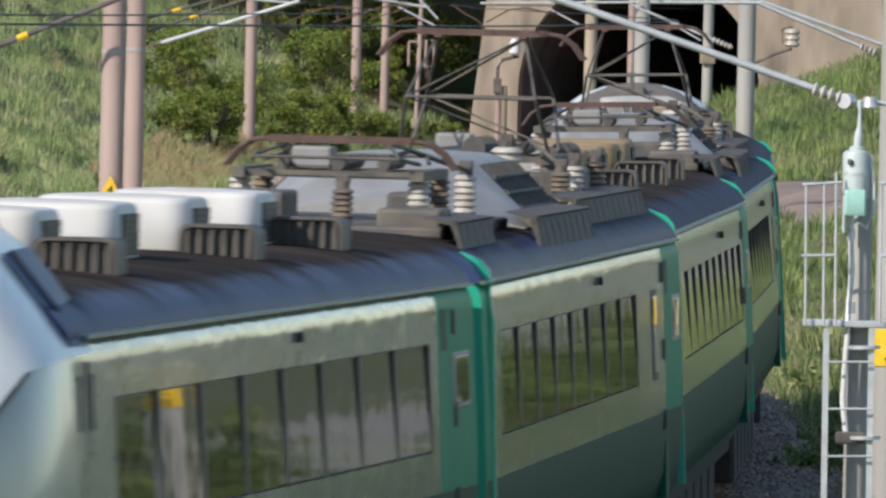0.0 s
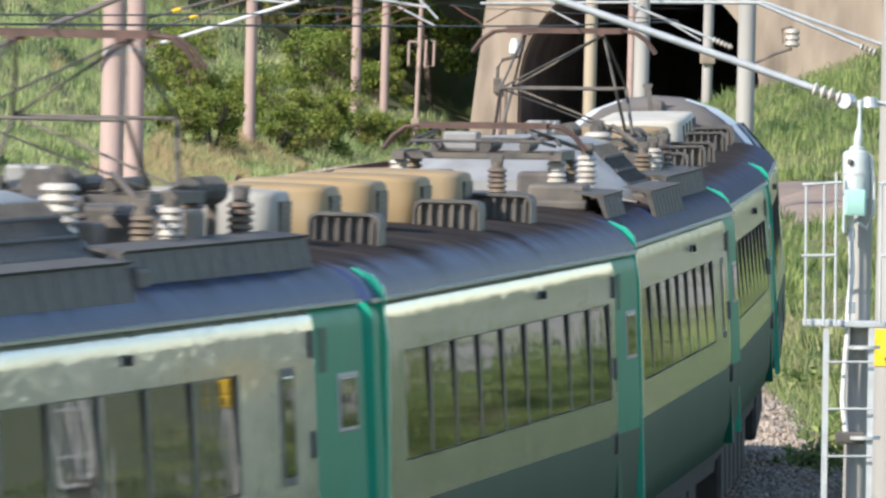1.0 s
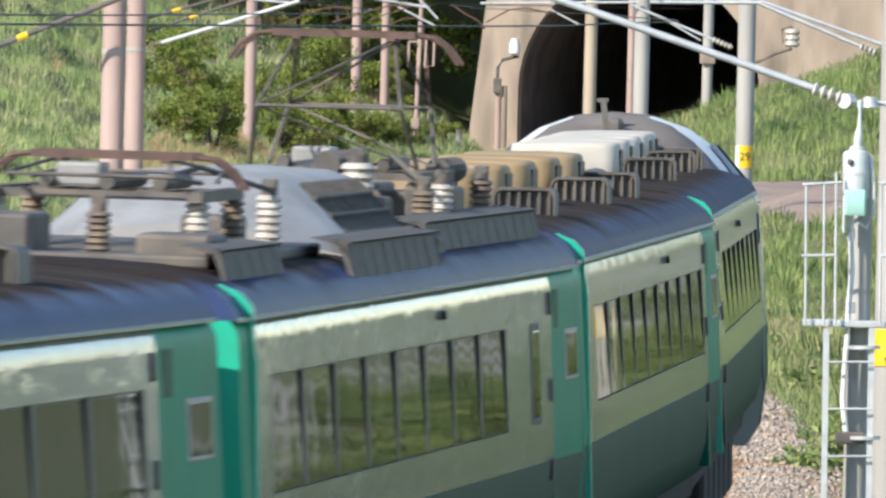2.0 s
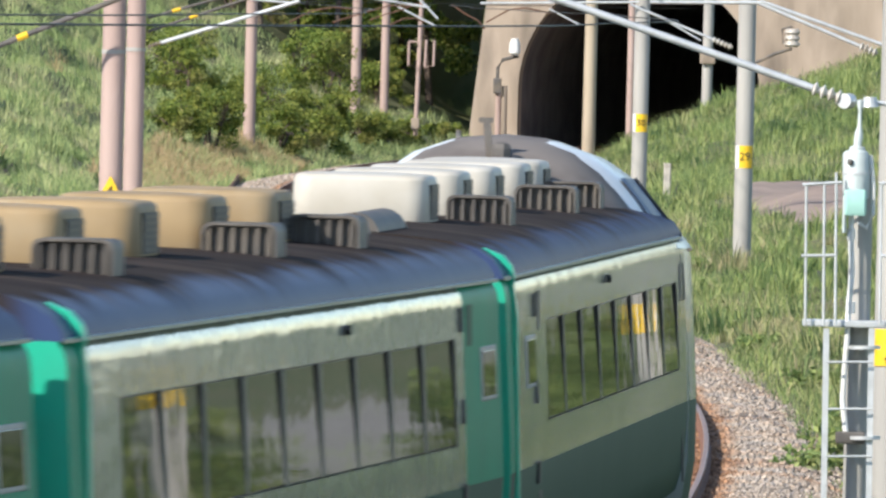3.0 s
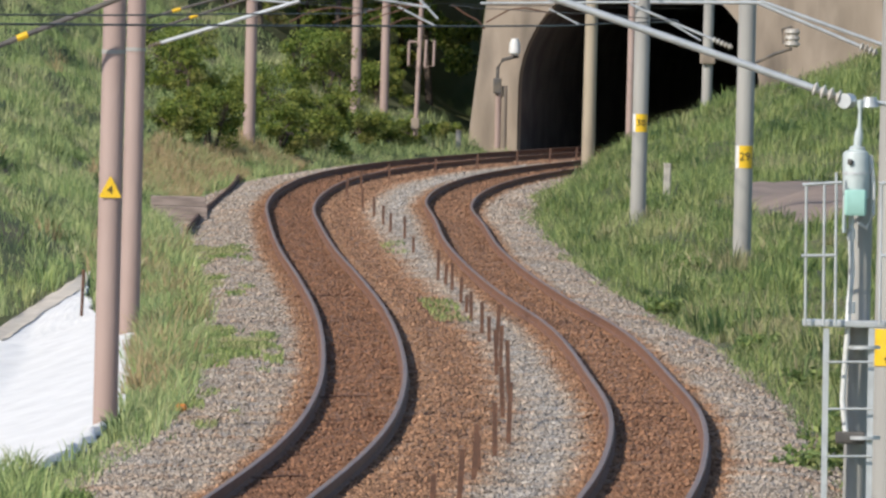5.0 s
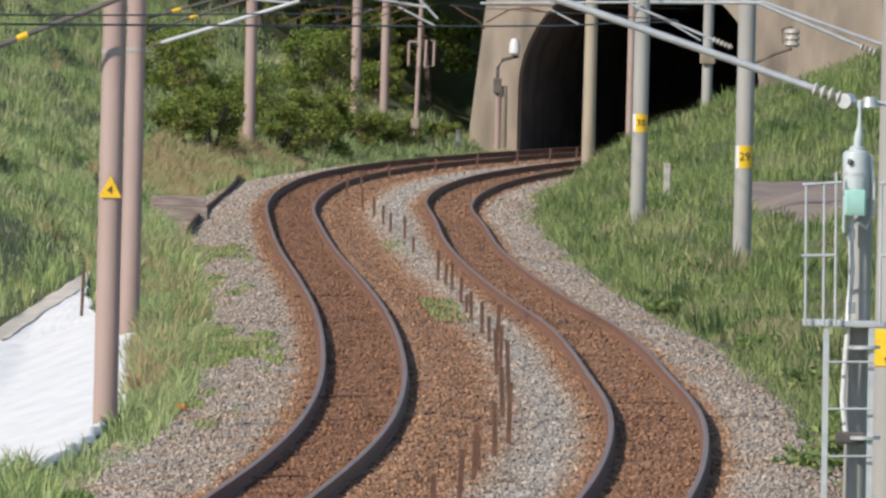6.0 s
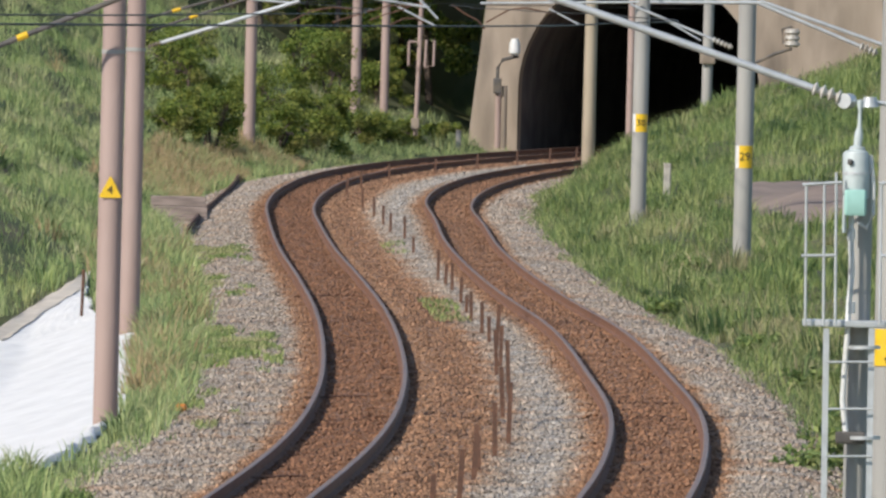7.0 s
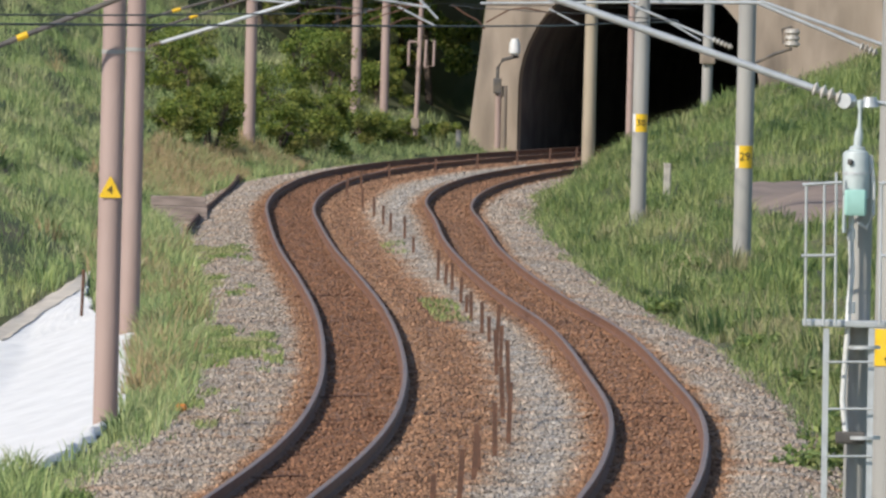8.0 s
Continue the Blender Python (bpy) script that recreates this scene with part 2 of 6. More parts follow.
# ---- mesh helpers ----
class Build:
    """collects faces for one mesh"""

    def __init__(self):
        self.v, self.f, self.m = [], [], []

    def face(self, pts, mat=0):
        i = len(self.v)
        self.v.extend([tuple(p) for p in pts])
        self.f.append(tuple(range(i, i + len(pts))))
        self.m.append(mat)

    def box(self, x0, x1, y0, y1, z0, z1, mat=0, bev=0.0):
        if bev <= 0:
            i = len(self.v)
            self.v += [(x, y, z) for z in (z0, z1) for y in (y0, y1) for x in (x0, x1)]
            for q in ((0, 2, 3, 1), (4, 5, 7, 6), (0, 1, 5, 4), (2, 6, 7, 3), (0, 4, 6, 2), (1, 3, 7, 5)):
                self.f.append(tuple(i + k for k in q))
                self.m.append(mat)
        else:
            def ring(a, z):
                return [(x0 + a, y0 + bev, z), (x0 + bev, y0 + a, z), (x1 - bev, y0 + a, z), (x1 - a, y0 + bev, z),
                        (x1 - a, y1 - bev, z), (x1 - bev, y1 - a, z), (x0 + bev, y1 - a, z), (x0 + a, y1 - bev, z)]
            self.loft([ring(bev * 0.6, z0), ring(0, z0 + bev), ring(0, z1 - bev), ring(bev * 0.3, z1 - bev * 0.3), ring(bev, z1)], mat)
        return self

    def loft(self, rings, mat=0, caps=True, closed=True, cap_mat=None):
        i0, n = len(self.v), len(rings[0])
        for r in rings:
            self.v.extend([tuple(p) for p in r])
        for a in range(len(rings) - 1):
            for k in range(n if closed else n - 1):
                k2 = (k + 1) % n
                self.f.append((i0 + a * n + k, i0 + a * n + k2, i0 + (a + 1) * n + k2, i0 + (a + 1) * n + k))
                self.m.append((mat[a][k] if isinstance(mat[0], (list, tuple)) else mat[k]) if isinstance(mat, (list, tuple)) else mat)
        if caps:
            cm = cap_mat if cap_mat is not None else (mat[0] if isinstance(mat, (list, tuple)) else mat)
            self.f.append(tuple(i0 + k for k in reversed(range(n))))
            self.f.append(tuple(i0 + (len(rings) - 1) * n + k for k in range(n)))
            self.m += [cm, cm]
        return self

    def tube(self, pts, r, n=8, mat=0, caps=True):
        pts = [Vector(p) for p in pts]
        rad = r if isinstance(r, (list, tuple)) else [r] * len(pts)
        rings = []
        for i, p in enumerate(pts):
            t = (pts[min(i + 1, len(pts) - 1)] - pts[max(i - 1, 0)]).normalized()
            a = t.cross(Vector((0, 0, 1)) if abs(t.z) < 0.9 else Vector((1, 0, 0))).normalized()
            b = t.cross(a)
            rings.append([p + (a * math.cos(2 * math.pi * k / n) + b * math.sin(2 * math.pi * k / n)) * rad[i] for k in range(n)])
        return self.loft(rings, mat, caps)

    def mesh(self, name, mats, soft=False):
        me = bpy.data.meshes.new(name)
        me.from_pydata(self.v, [], self.f)
        for m in (mats if isinstance(mats, (list, tuple)) else [mats]):
            me.materials.append(m)
        me.polygons.foreach_set("material_index", self.m)
        bm = bmesh.new()
        bm.from_mesh(me)
        bmesh.ops.recalc_face_normals(bm, faces=bm.faces)
        bm.to_mesh(me)
        bm.free()
        if soft:
            me.polygons.foreach_set("use_smooth", [True] * len(me.polygons))
            me.set_sharp_from_angle(angle=radians(38))
        me.update()
        return me


def part(name, b, mats, parent=None, label="", soft=False):
    ob = new(name, b.mesh(name, mats, soft))
    ob.parent = parent
    if label:
        tagged(ob, label)
    return ob


def empty_at(name, m):
    ob = new(name)
    ob.empty_display_size = 0.3
    ob.matrix_world = m
    return ob


def quick_mesh(name, verts, faces, mat, smooth_on=False):
    """a big mesh from arrays: verts (n,3), faces (m,k)"""
    me = bpy.data.meshes.new(name)
    k = faces.shape[1]
    me.vertices.add(len(verts))
    me.vertices.foreach_set("co", verts.astype(np.float32).ravel())
    me.loops.add(faces.size)
    me.loops.foreach_set("vertex_index", faces.astype(np.int32).ravel())
    me.polygons.add(len(faces))
    me.polygons.foreach_set("loop_start", np.arange(0, faces.size, k, dtype=np.int32))
    me.polygons.foreach_set("loop_total", np.full(len(faces), k, dtype=np.int32))
    if smooth_on:
        me.polygons.foreach_set("use_smooth", np.ones(len(faces), bool))
    me.materials.append(mat)
    me.update(calc_edges=True)
    me.validate()
    return me


# ---- ground: one sheet ----
def build_ground():
    ds = np.concatenate([[-3000, -1200, -500, -250, -150, -100, -60, -20, 0, 20], np.arange(40, 140, 5), np.arange(140, 494, 1.5),
                         np.arange(494, 506, 0.5), np.arange(506, 580, 4), [600, 640, 700, 900, 1500, 3000]])
    off = np.concatenate([[-3000, -1200, -500, -200, -100, -60, -40, -30], np.arange(-24, -4, 0.5), np.arange(-4, 4.01, 0.25),
                          np.arange(4.5, 20, 0.5), [22, 25, 30, 40, 60, 100, 200, 500, 1200, 3000]])
    mid = (xr(ds) + xl(ds)) / 2
    X = mid[:, None] + off[None, :]
    D = np.repeat(ds[:, None], len(off), 1)
    Z = ground_z(X, D)
    nr, nc = X.shape
    idx = np.arange(nr * nc).reshape(nr, nc)
    f = np.stack([idx[:-1, :-1], idx[:-1, 1:], idx[1:, 1:], idx[1:, :-1]], -1).reshape(-1, 4)
    v = np.stack([X, D, Z], -1).reshape(-1, 3)
    # open the hill where the tunnel enters it
    c = v[f].mean(1)
    along = (c[:, 0] - 6.75) - 0.17 * (c[:, 1] - TUNNEL_Y)
    low = v[f][:, :, 2].min(1)
    hole = (np.abs(along) < 5.0) & (c[:, 1] > 494) & (c[:, 1] < 520) & (v[f][:, :, 2].max(1) > 2.0) & (low < 9.4)
    me = quick_mesh("ground", v, f[~hole], M_SOIL, True)
    return tagged(new("ground", me), "grassy soil with low banks either side of the railway", "ground", kind="structure")


build_ground()


def ballast_material():
    m = bpy.data.materials.new("railway_ballast")
    m.use_nodes = True
    nt = m.node_tree
    n, l = nt.nodes, nt.links
    b = n["Principled BSDF"]
    b.inputs["Roughness"].default_value = 0.95
    tc = n.new("ShaderNodeTexCoord")
    at = n.new("ShaderNodeAttribute")
    at.attribute_name = "rust"
    no = n.new("ShaderNodeTexNoise")
    no.inputs["Scale"].default_value = 0.7
    no.inputs["Detail"].default_value = 6
    l.new(tc.outputs["Object"], no.inputs["Vector"])
    add = n.new("ShaderNodeMath")
    add.operation = "MULTIPLY_ADD"
    add.inputs[1].default_value = 0.9
    l.new(no.outputs["Fac"], add.inputs[0])
    sub = n.new("ShaderNodeMath")
    sub.operation = "SUBTRACT"
    sub.inputs[1].default_value = 0.45
    l.new(at.outputs["Fac"], sub.inputs[0])
    l.new(sub.outputs[0], add.inputs[2])
    ramp = n.new("ShaderNodeValToRGB")
    e = ramp.color_ramp.elements
    e[0].position, e[0].color = 0.0, (0.36, 0.33, 0.295, 1)
    e[1].position, e[1].color = 1.0, (0.225, 0.112, 0.062, 1)
    mid = e.new(0.5)
    mid.color = (0.35, 0.20, 0.115, 1)
    tan = e.new(0.22)
    tan.color = (0.40, 0.325, 0.255, 1)
    l.new(add.outputs[0], ramp.inputs["Fac"])
    vo = n.new("ShaderNodeTexVoronoi")
    vo.inputs["Scale"].default_value = 16
    l.new(tc.outputs["Object"], vo.inputs["Vector"])
    hsv = n.new("ShaderNodeHueSaturation")
    isl = n.new("ShaderNodeNewGeometry")
    sep = n.new("ShaderNodeSeparateColor")
    l.new(vo.outputs["Color"], sep.inputs["Color"])
    mx = n.new("ShaderNodeMath")
    mx.operation = "ADD"
    l.new(sep.outputs["Red"], mx.inputs[0])
    l.new(isl.outputs["Random Per Island"], mx.inputs[1])
    mr = n.new("ShaderNodeMapRange")
    mr.inputs["From Max"].default_value = 2.0
    mr.inputs["To Min"].default_value, mr.inputs["To Max"].default_value = 0.30, 1.80
    l.new(mx.outputs[0], mr.inputs["Value"])
    l.new(mr.outputs["Result"], hsv.inputs["Value"])
    l.new(ramp.outputs["Color"], hsv.inputs["Color"])
    l.new(hsv.outputs["Color"], b.inputs["Base Color"])
    bp = n.new("ShaderNodeBump")
    bp.inputs["Strength"].default_value = 1.0
    bp.inputs["Distance"].default_value = 0.04
    l.new(vo.outputs["Distance"], bp.inputs["Height"])
    l.new(bp.outputs["Normal"], b.inputs["Normal"])
    return m


M_BALLAST = ballast_material()


def rust_of(x, d):
    """how much iron dust lies on the stones: most between the rails, some in the middle, least on the shoulders"""
    er, el = x - xr(d), x - xl(d)
    a = np.exp(-(er / 0.95) ** 4) * 0.85
    b = np.exp(-(el / 0.95) ** 4) * 1.0
    c = np.exp(-((el - 1.25) / 0.75) ** 2) * 0.72
    side = np.where((er > 0) | (el < 0), 0.2, np.clip(0.22 - 0.25 * (el - 1.2), 0.0, 0.2))
    return np.clip(np.maximum(np.maximum(a, b), np.maximum(c, side)), 0.0, 1)


def bed_z(x, d):
    er, el = x - xr(d), x - xl(d)
    z = np.interp(er, [-1.3, 1.45, 1.9, 2.5], [-0.17, -0.17, -0.25, -0.50])
    z = np.minimum(z, np.interp(-el, [1.3, 1.5, 2.6, 3.2], [-0.17, -0.17, -0.27, -0.50]))
    between = np.clip(np.minimum(-er, el), 0, 9)
    z = z - 0.05 * smooth(0.9, 1.5, between)
    z = z + 0.9 * cant_r(d) * er / 1.067 * (1 - smooth(0.7, 2.2, np.abs(er))) + 0.9 * cant_l(d) * el / 1.067 * (1 - smooth(0.7, 2.2, np.abs(el)))
    return z


def build_ballast():
    ds = np.concatenate([np.arange(-120, 140, 6), np.arange(140, 545, 1.0)])
    off = np.linspace(-5.4, 4.8, 92)
    mid = (xr(ds) + xl(ds)) / 2
    X = mid[:, None] + off[None, :]
    D = np.repeat(ds[:, None], len(off), 1)
    Z = bed_z(X, D) + np.random.RandomState(3).uniform(-0.012, 0.012, X.shape)
    nr, nc = X.shape
    idx = np.arange(nr * nc).reshape(nr, nc)
    f = np.stack([idx[:-1, :-1], idx[:-1, 1:], idx[1:, 1:], idx[1:, :-1]], -1).reshape(-1, 4)
    me = quick_mesh("ballast_bed", np.stack([X, D, Z], -1).reshape(-1, 3), f, M_BALLAST, True)
    at = me.attributes.new("rust", "FLOAT", "POINT")
    at.data.foreach_set("value", rust_of(X, D).ravel().astype(np.float32))
    tagged(new("ballast_bed", me), "stone ballast bed, rust brown between the rails", "ballast", kind="structure")
    # single stones
    rs = np.random.RandomState(5)
    n = 70000
    d = 150 + 200 * rs.rand(n) ** 1.5
    o = rs.uniform(-4.6, 4.1, n)
    x = (xr(d) + xl(d)) / 2 + o
    z = bed_z(x, d)
    r = rs.uniform(0.016, 0.046, n)
    n2 = 26000
    d2 = 345 + 135 * rs.rand(n2)
    x2 = (xr(d2) + xl(d2)) / 2 + rs.uniform(-4.6, 4.1, n2)
    d, x = np.concatenate([d, d2]), np.concatenate([x, x2])
    z, r, n = np.concatenate([z, bed_z(x2, d2)]), np.concatenate([r, rs.uniform(0.03, 0.065, n2)]), n + n2
    base = np.array([(1, 0, 0), (-1, 0, 0), (0, 1, 0), (0, -1, 0), (0, 0, 0.8), (0, 0, -0.6)], float)
    fac = np.array([(0, 2, 4), (2, 1, 4), (1, 3, 4), (3, 0, 4), (2, 0, 5), (1, 2, 5), (3, 1, 5), (0, 3, 5)])
    ang = rs.uniform(0, 6.28, n)
    ca, sa = np.cos(ang), np.sin(ang)
    jit = rs.uniform(0.65, 1.25, (n, 6, 1))
    p = base[None] * jit * r[:, None, None]
    px = p[:, :, 0] * ca[:, None] - p[:, :, 1] * sa[:, None] + x[:, None]
    py = p[:, :, 0] * sa[:, None] + p[:, :, 1] * ca[:, None] + d[:, None]
    pz = p[:, :, 2] + z[:, None] + 0.006
    v = np.stack([px, py, pz], -1).reshape(-1, 3)
    f = (fac[None] + (np.arange(n) * 6)[:, None, None]).reshape(-1, 3)
    me = quick_mesh("ballast_stones", v, f, M_BALLAST)
    at = me.attributes.new("rust", "FLOAT", "POINT")
    at.data.foreach_set("value", np.repeat(rust_of(x, d), 6).astype(np.float32))
    tagged(new("ballast_stones", me), "loose grey and rust brown ballast stones", "ballast", kind="stuff")


build_ballast()


# ---- the two tracks ----
def rail_profile():
    return [(-0.064, -0.153), (0.064, -0.153), (0.064, -0.142), (0.012, -0.125), (0.009, -0.05), (0.032, -0.036), (0.0325, -0.006),
            (0.024, 0.0), (-0.024, 0.0), (-0.0325, -0.006), (-0.032, -0.036), (-0.009, -0.05), (-0.012, -0.125), (-0.064, -0.142)]


def build_track(xf, cf, label):
    e = empty_at("railway_track", Matrix.Identity(4))
    ds = np.concatenate([np.arange(-120, 130, 5), np.arange(130, 548, 1.6)])
    prof = rail_profile()
    mats = [1 if k in (6, 7, 8) else 0 for k in range(len(prof))]
    for sgn in (-1, 1):
        b = Build()
        x, c = xf(ds) + sgn * GAUGE / 2, sgn * cf(ds) / 2
        b.loft([[(x[i] + p[0], ds[i], c[i] + p[1]) for p in prof] for i in range(len(ds))], mats)
        part("rail", b, [M_RAILSIDE, M_RAILTOP], e)
    tagged(e, label, "railway track", group="railway tracks")
    return e


build_track(xr, cant_r, "steel rails with worn bright heads, on stone ballast")
build_track(xl, cant_l, "rust brown steel rails with dull heads, on stone ballast")


# ---- tunnel ----
def tunnel_frame():
    """square to the line: origin at the middle of the opening, y into the hill"""
    return pose(6.6, TUNNEL_Y, 0, 0, 0, -9.2)


def build_tunnel():
    m = tunnel_frame()
    R, zc, x0 = 4.2, 2.0, 0.0
    arch = [(x0 + R, -0.35)] + [(x0 + R * math.cos(a), zc + R * math.sin(a)) for a in np.linspace(0, math.pi, 25)] + [(x0 - R, -0.35)]
    b = Build()
    ring_out = [(8.6, -0.5), (8.2, 9.8)] + [(x, 9.8) for x in np.linspace(7, -4, 21)] + [(-5.0, 9.8), (-5.15, 7.2), (-6.0, -0.5)]
    # front face between the arch and the outline, as strips matched point by point
    n = len(arch)
    outl = []
    for i in range(n):
        t = i / (n - 1)
        k = t * (len(ring_out) - 1)
        a, fr = int(min(k, len(ring_out) - 2)), k - int(min(k, len(ring_out) - 2))
        p, q = ring_out[a], ring_out[a + 1]
        outl.append((p[0] + (q[0] - p[0]) * fr, p[1] + (q[1] - p[1]) * fr))
    rings = [[(p[0], 0.9, p[1]) for p in arch], [(p[0], 0.0, p[1]) for p in arch], [(p[0], 0.12, p[1]) for p in outl], [(p[0], 1.6, p[1]) for p in outl]]
    b.loft(rings, 0, caps=False, closed=False)
    ob = part("tunnel_portal", b, M_CONC)
    ob.matrix_world = m
    tagged(ob, "weathered concrete portal wall of a railway tunnel", "tunnel portal", kind="structure")
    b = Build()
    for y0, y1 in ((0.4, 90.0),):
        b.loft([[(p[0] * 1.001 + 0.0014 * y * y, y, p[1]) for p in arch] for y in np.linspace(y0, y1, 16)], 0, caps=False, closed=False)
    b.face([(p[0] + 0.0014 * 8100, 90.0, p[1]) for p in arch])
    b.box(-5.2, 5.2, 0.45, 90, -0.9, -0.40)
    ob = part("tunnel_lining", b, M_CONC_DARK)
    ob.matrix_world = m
    tagged(ob, "dark concrete lining of the railway tunnel", "tunnel", kind="structure")


build_tunnel()


# ---- poles ----
def pole(x, d, z0, z1, r0, r1, mat, label, name="catenary_pole", group="catenary poles"):
    b = Build()
    b.tube([(0, 0, z0 - 0.5), (0, 0, z0), (0, 0, (z0 + z1) / 2), (0, 0, z1)], [r0, r0, (r0 + r1) / 2, r1], 20)
    ob = part(name, b, mat, soft=True)
    ob.location = (x, d, 0)
    return tagged(ob, label, "pole", group=group)


BROWN = "brown-stained concrete catenary pole beside the track"
GREY = "grey concrete catenary pole in long grass"
P_L1 = pole(-4.1, 177.2, -0.3, 8.5, 0.152, 0.131, M_POLE_B, BROWN + ", with a yellow warning triangle")
P_L2 = pole(-4.99, 230.8, -0.45, 8.5, 0.163, 0.141, M_POLE_B, BROWN)
P_L3 = pole(-5.98, 438.5, 0.2, 9.0, 0.185, 0.155, M_POLE_B, BROWN)
P_L4 = pole(-3.07, 485.0, 0.6, 9.0, 0.175, 0.145, M_POLE_B, BROWN)
P_L5 = pole(-2.12, 490.0, 0.5, 9.0, 0.15, 0.13, M_POLE_B, BROWN)
P_R1 = pole(5.69, 274.8, -0.3, 8.5, 0.175, 0.165, M_POLE_G, GREY + ", with a yellow number plate")
P_R2 = pole(4.40, 327.3, -0.3, 8.5, 0.18, 0.165, M_POLE_G, GREY + ", with a yellow number plate")
M_POLE_T = material("tan_concrete_pole", (0.44, 0.37, 0.27), 0.8, second=(0.35, 0.29, 0.21), scale=2.0, bump=0.15, bump_scale=40, stretch=(1, 1, 0.2))
P_R3 = pole(4.45, 449.2, -0.3, 8.8, 0.21, 0.18, M_POLE_T, "pale concrete catenary pole in front of the tunnel")
P_R4 = pole(5.6, 440.0, 0.2, 8.8, 0.12, 0.11, M_POLE_B, "slim brown pole in front of the tunnel")
P_R5 = pole(8.11, 450.0, 0.8, 8.8, 0.17, 0.15, M_POLE_G, "concrete pole with a small box by the tunnel")
NEAR = 0.786                           # scale of the ladder pole group towards the eye


def nearer(p, k=NEAR):
    """the point p drawn towards the eye"""
    return (p[0] * k, p[1] * k, EYE_Z + (p[2] - EYE_Z) * k)


P_N1 = pole(3.412 * NEAR, 118.0 * NEAR, -0.6, 4.159, 0.078, 0.073, M_POLE_G, "slim grey pole carrying a cable head and a ladder", group="")
P_N2 = pole(3.874 * NEAR, 124.0 * NEAR, -0.6, 8.5, 0.119, 0.112, M_POLE_G, "grey concrete catenary pole behind a ladder platform")
P_N3 = pole(4.53, 131.0, -0.3, 8.5, 0.12, 0.112, M_POLE_G, GREY + ", with a yellow number plate")


# ---- the train ----
ROOF = [(1.44, 3.25), (1.425, 3.30), (1.37, 3.375), (1.25, 3.445), (1.05, 3.495), (0.7, 3.53), (0.35, 3.548), (0.0, 3.555)]
HALF_W = 1.45


def side_profile(depth=0.0):
    """right half of the side wall from the sill up to the eave; the window zone set back by depth"""
    p = [(1.25, 1.12), (1.36, 1.22), (1.425, 1.45), (HALF_W - 0.004, 1.94), (HALF_W, 2.21)]
    p += [(HALF_W - depth, 2.212), (HALF_W - depth, 2.908)]
    p += [(HALF_W, 2.91), (1.45, 3.10), (1.447, 3.15), (1.438, 3.19), (1.42, 3.222), (1.40, 3.25)]
    return p


def full_ring(depth, y):
    r = side_profile(depth)
    return [(x, y, z) for x, z in r] + [(-x, y, z) for x, z in reversed(r)]


def ring_mats(depth, upper, lower):
    n = len(side_profile(depth))
    right = []
    for k in range(n - 1):
        right.append(lower if k < 3 else (4 if depth and k in (4, 5, 6) else upper))
    return right + [upper] + list(reversed(right)) + [lower]


def louvred_unit(parent, y0, mat, length=1.05, half=0.49, z0=3.52, z1=3.87):
    """drum-cornered air conditioner with side louvres; front towards -y"""
    b = Build()
    yc, hl = y0 + length / 2, length / 2

    def ring(z, e, r=0.15):
        pts = []
        for sx, sy, a0 in ((1, -1, -90), (1, 1, 0), (-1, 1, 90), (-1, -1, 180)):
            for k in range(6):
                a = radians(a0 + 18 * k)
                pts.append((sx * (half - e - r) + (r) * math.cos(a), yc + sy * (hl - e - r) + r * math.sin(a), z))
        return pts
    b.loft([ring(z0, 0.015), ring(z0 + 0.03, 0.0), ring(z1 - 0.045, 0.012), ring(z1 - 0.022, 0.02), ring(z1 - 0.007, 0.038), ring(z1, 0.07, 0.13), ring(z1 + 0.012, 0.3, 0.1)])
    u = part("air_conditioner", b, mat, parent, soft=True)
    b = Build()
    b.box(-half - 0.03, half + 0.03, y0 + 0.05, y0 + length - 0.05, z0 - 0.06, z0 + 0.005)
    part("base_frame", b, M_UNDER, u)
    for sx in (1, -1):
        b = Build()
        a0, a1 = sx * (half - 0.03), sx * (half + 0.004)
        b.box(min(a0, a1), max(a0, a1), y0 + 0.2, y0 + length - 0.2, z0 + 0.035, z0 + 0.285)
        back = part("louvre_panel", b, M_GASKET, u)
        for k in range(6):
            z = z0 + 0.05 + k * 0.04
            b = Build()
            a0, a1 = sx * (half + 0.002), sx * (half + 0.010)
            b.box(min(a0, a1), max(a0, a1), y0 + 0.2, y0 + length - 0.2, z, z + 0.018)
            part("slat", b, M_HOOD, back)
    return u


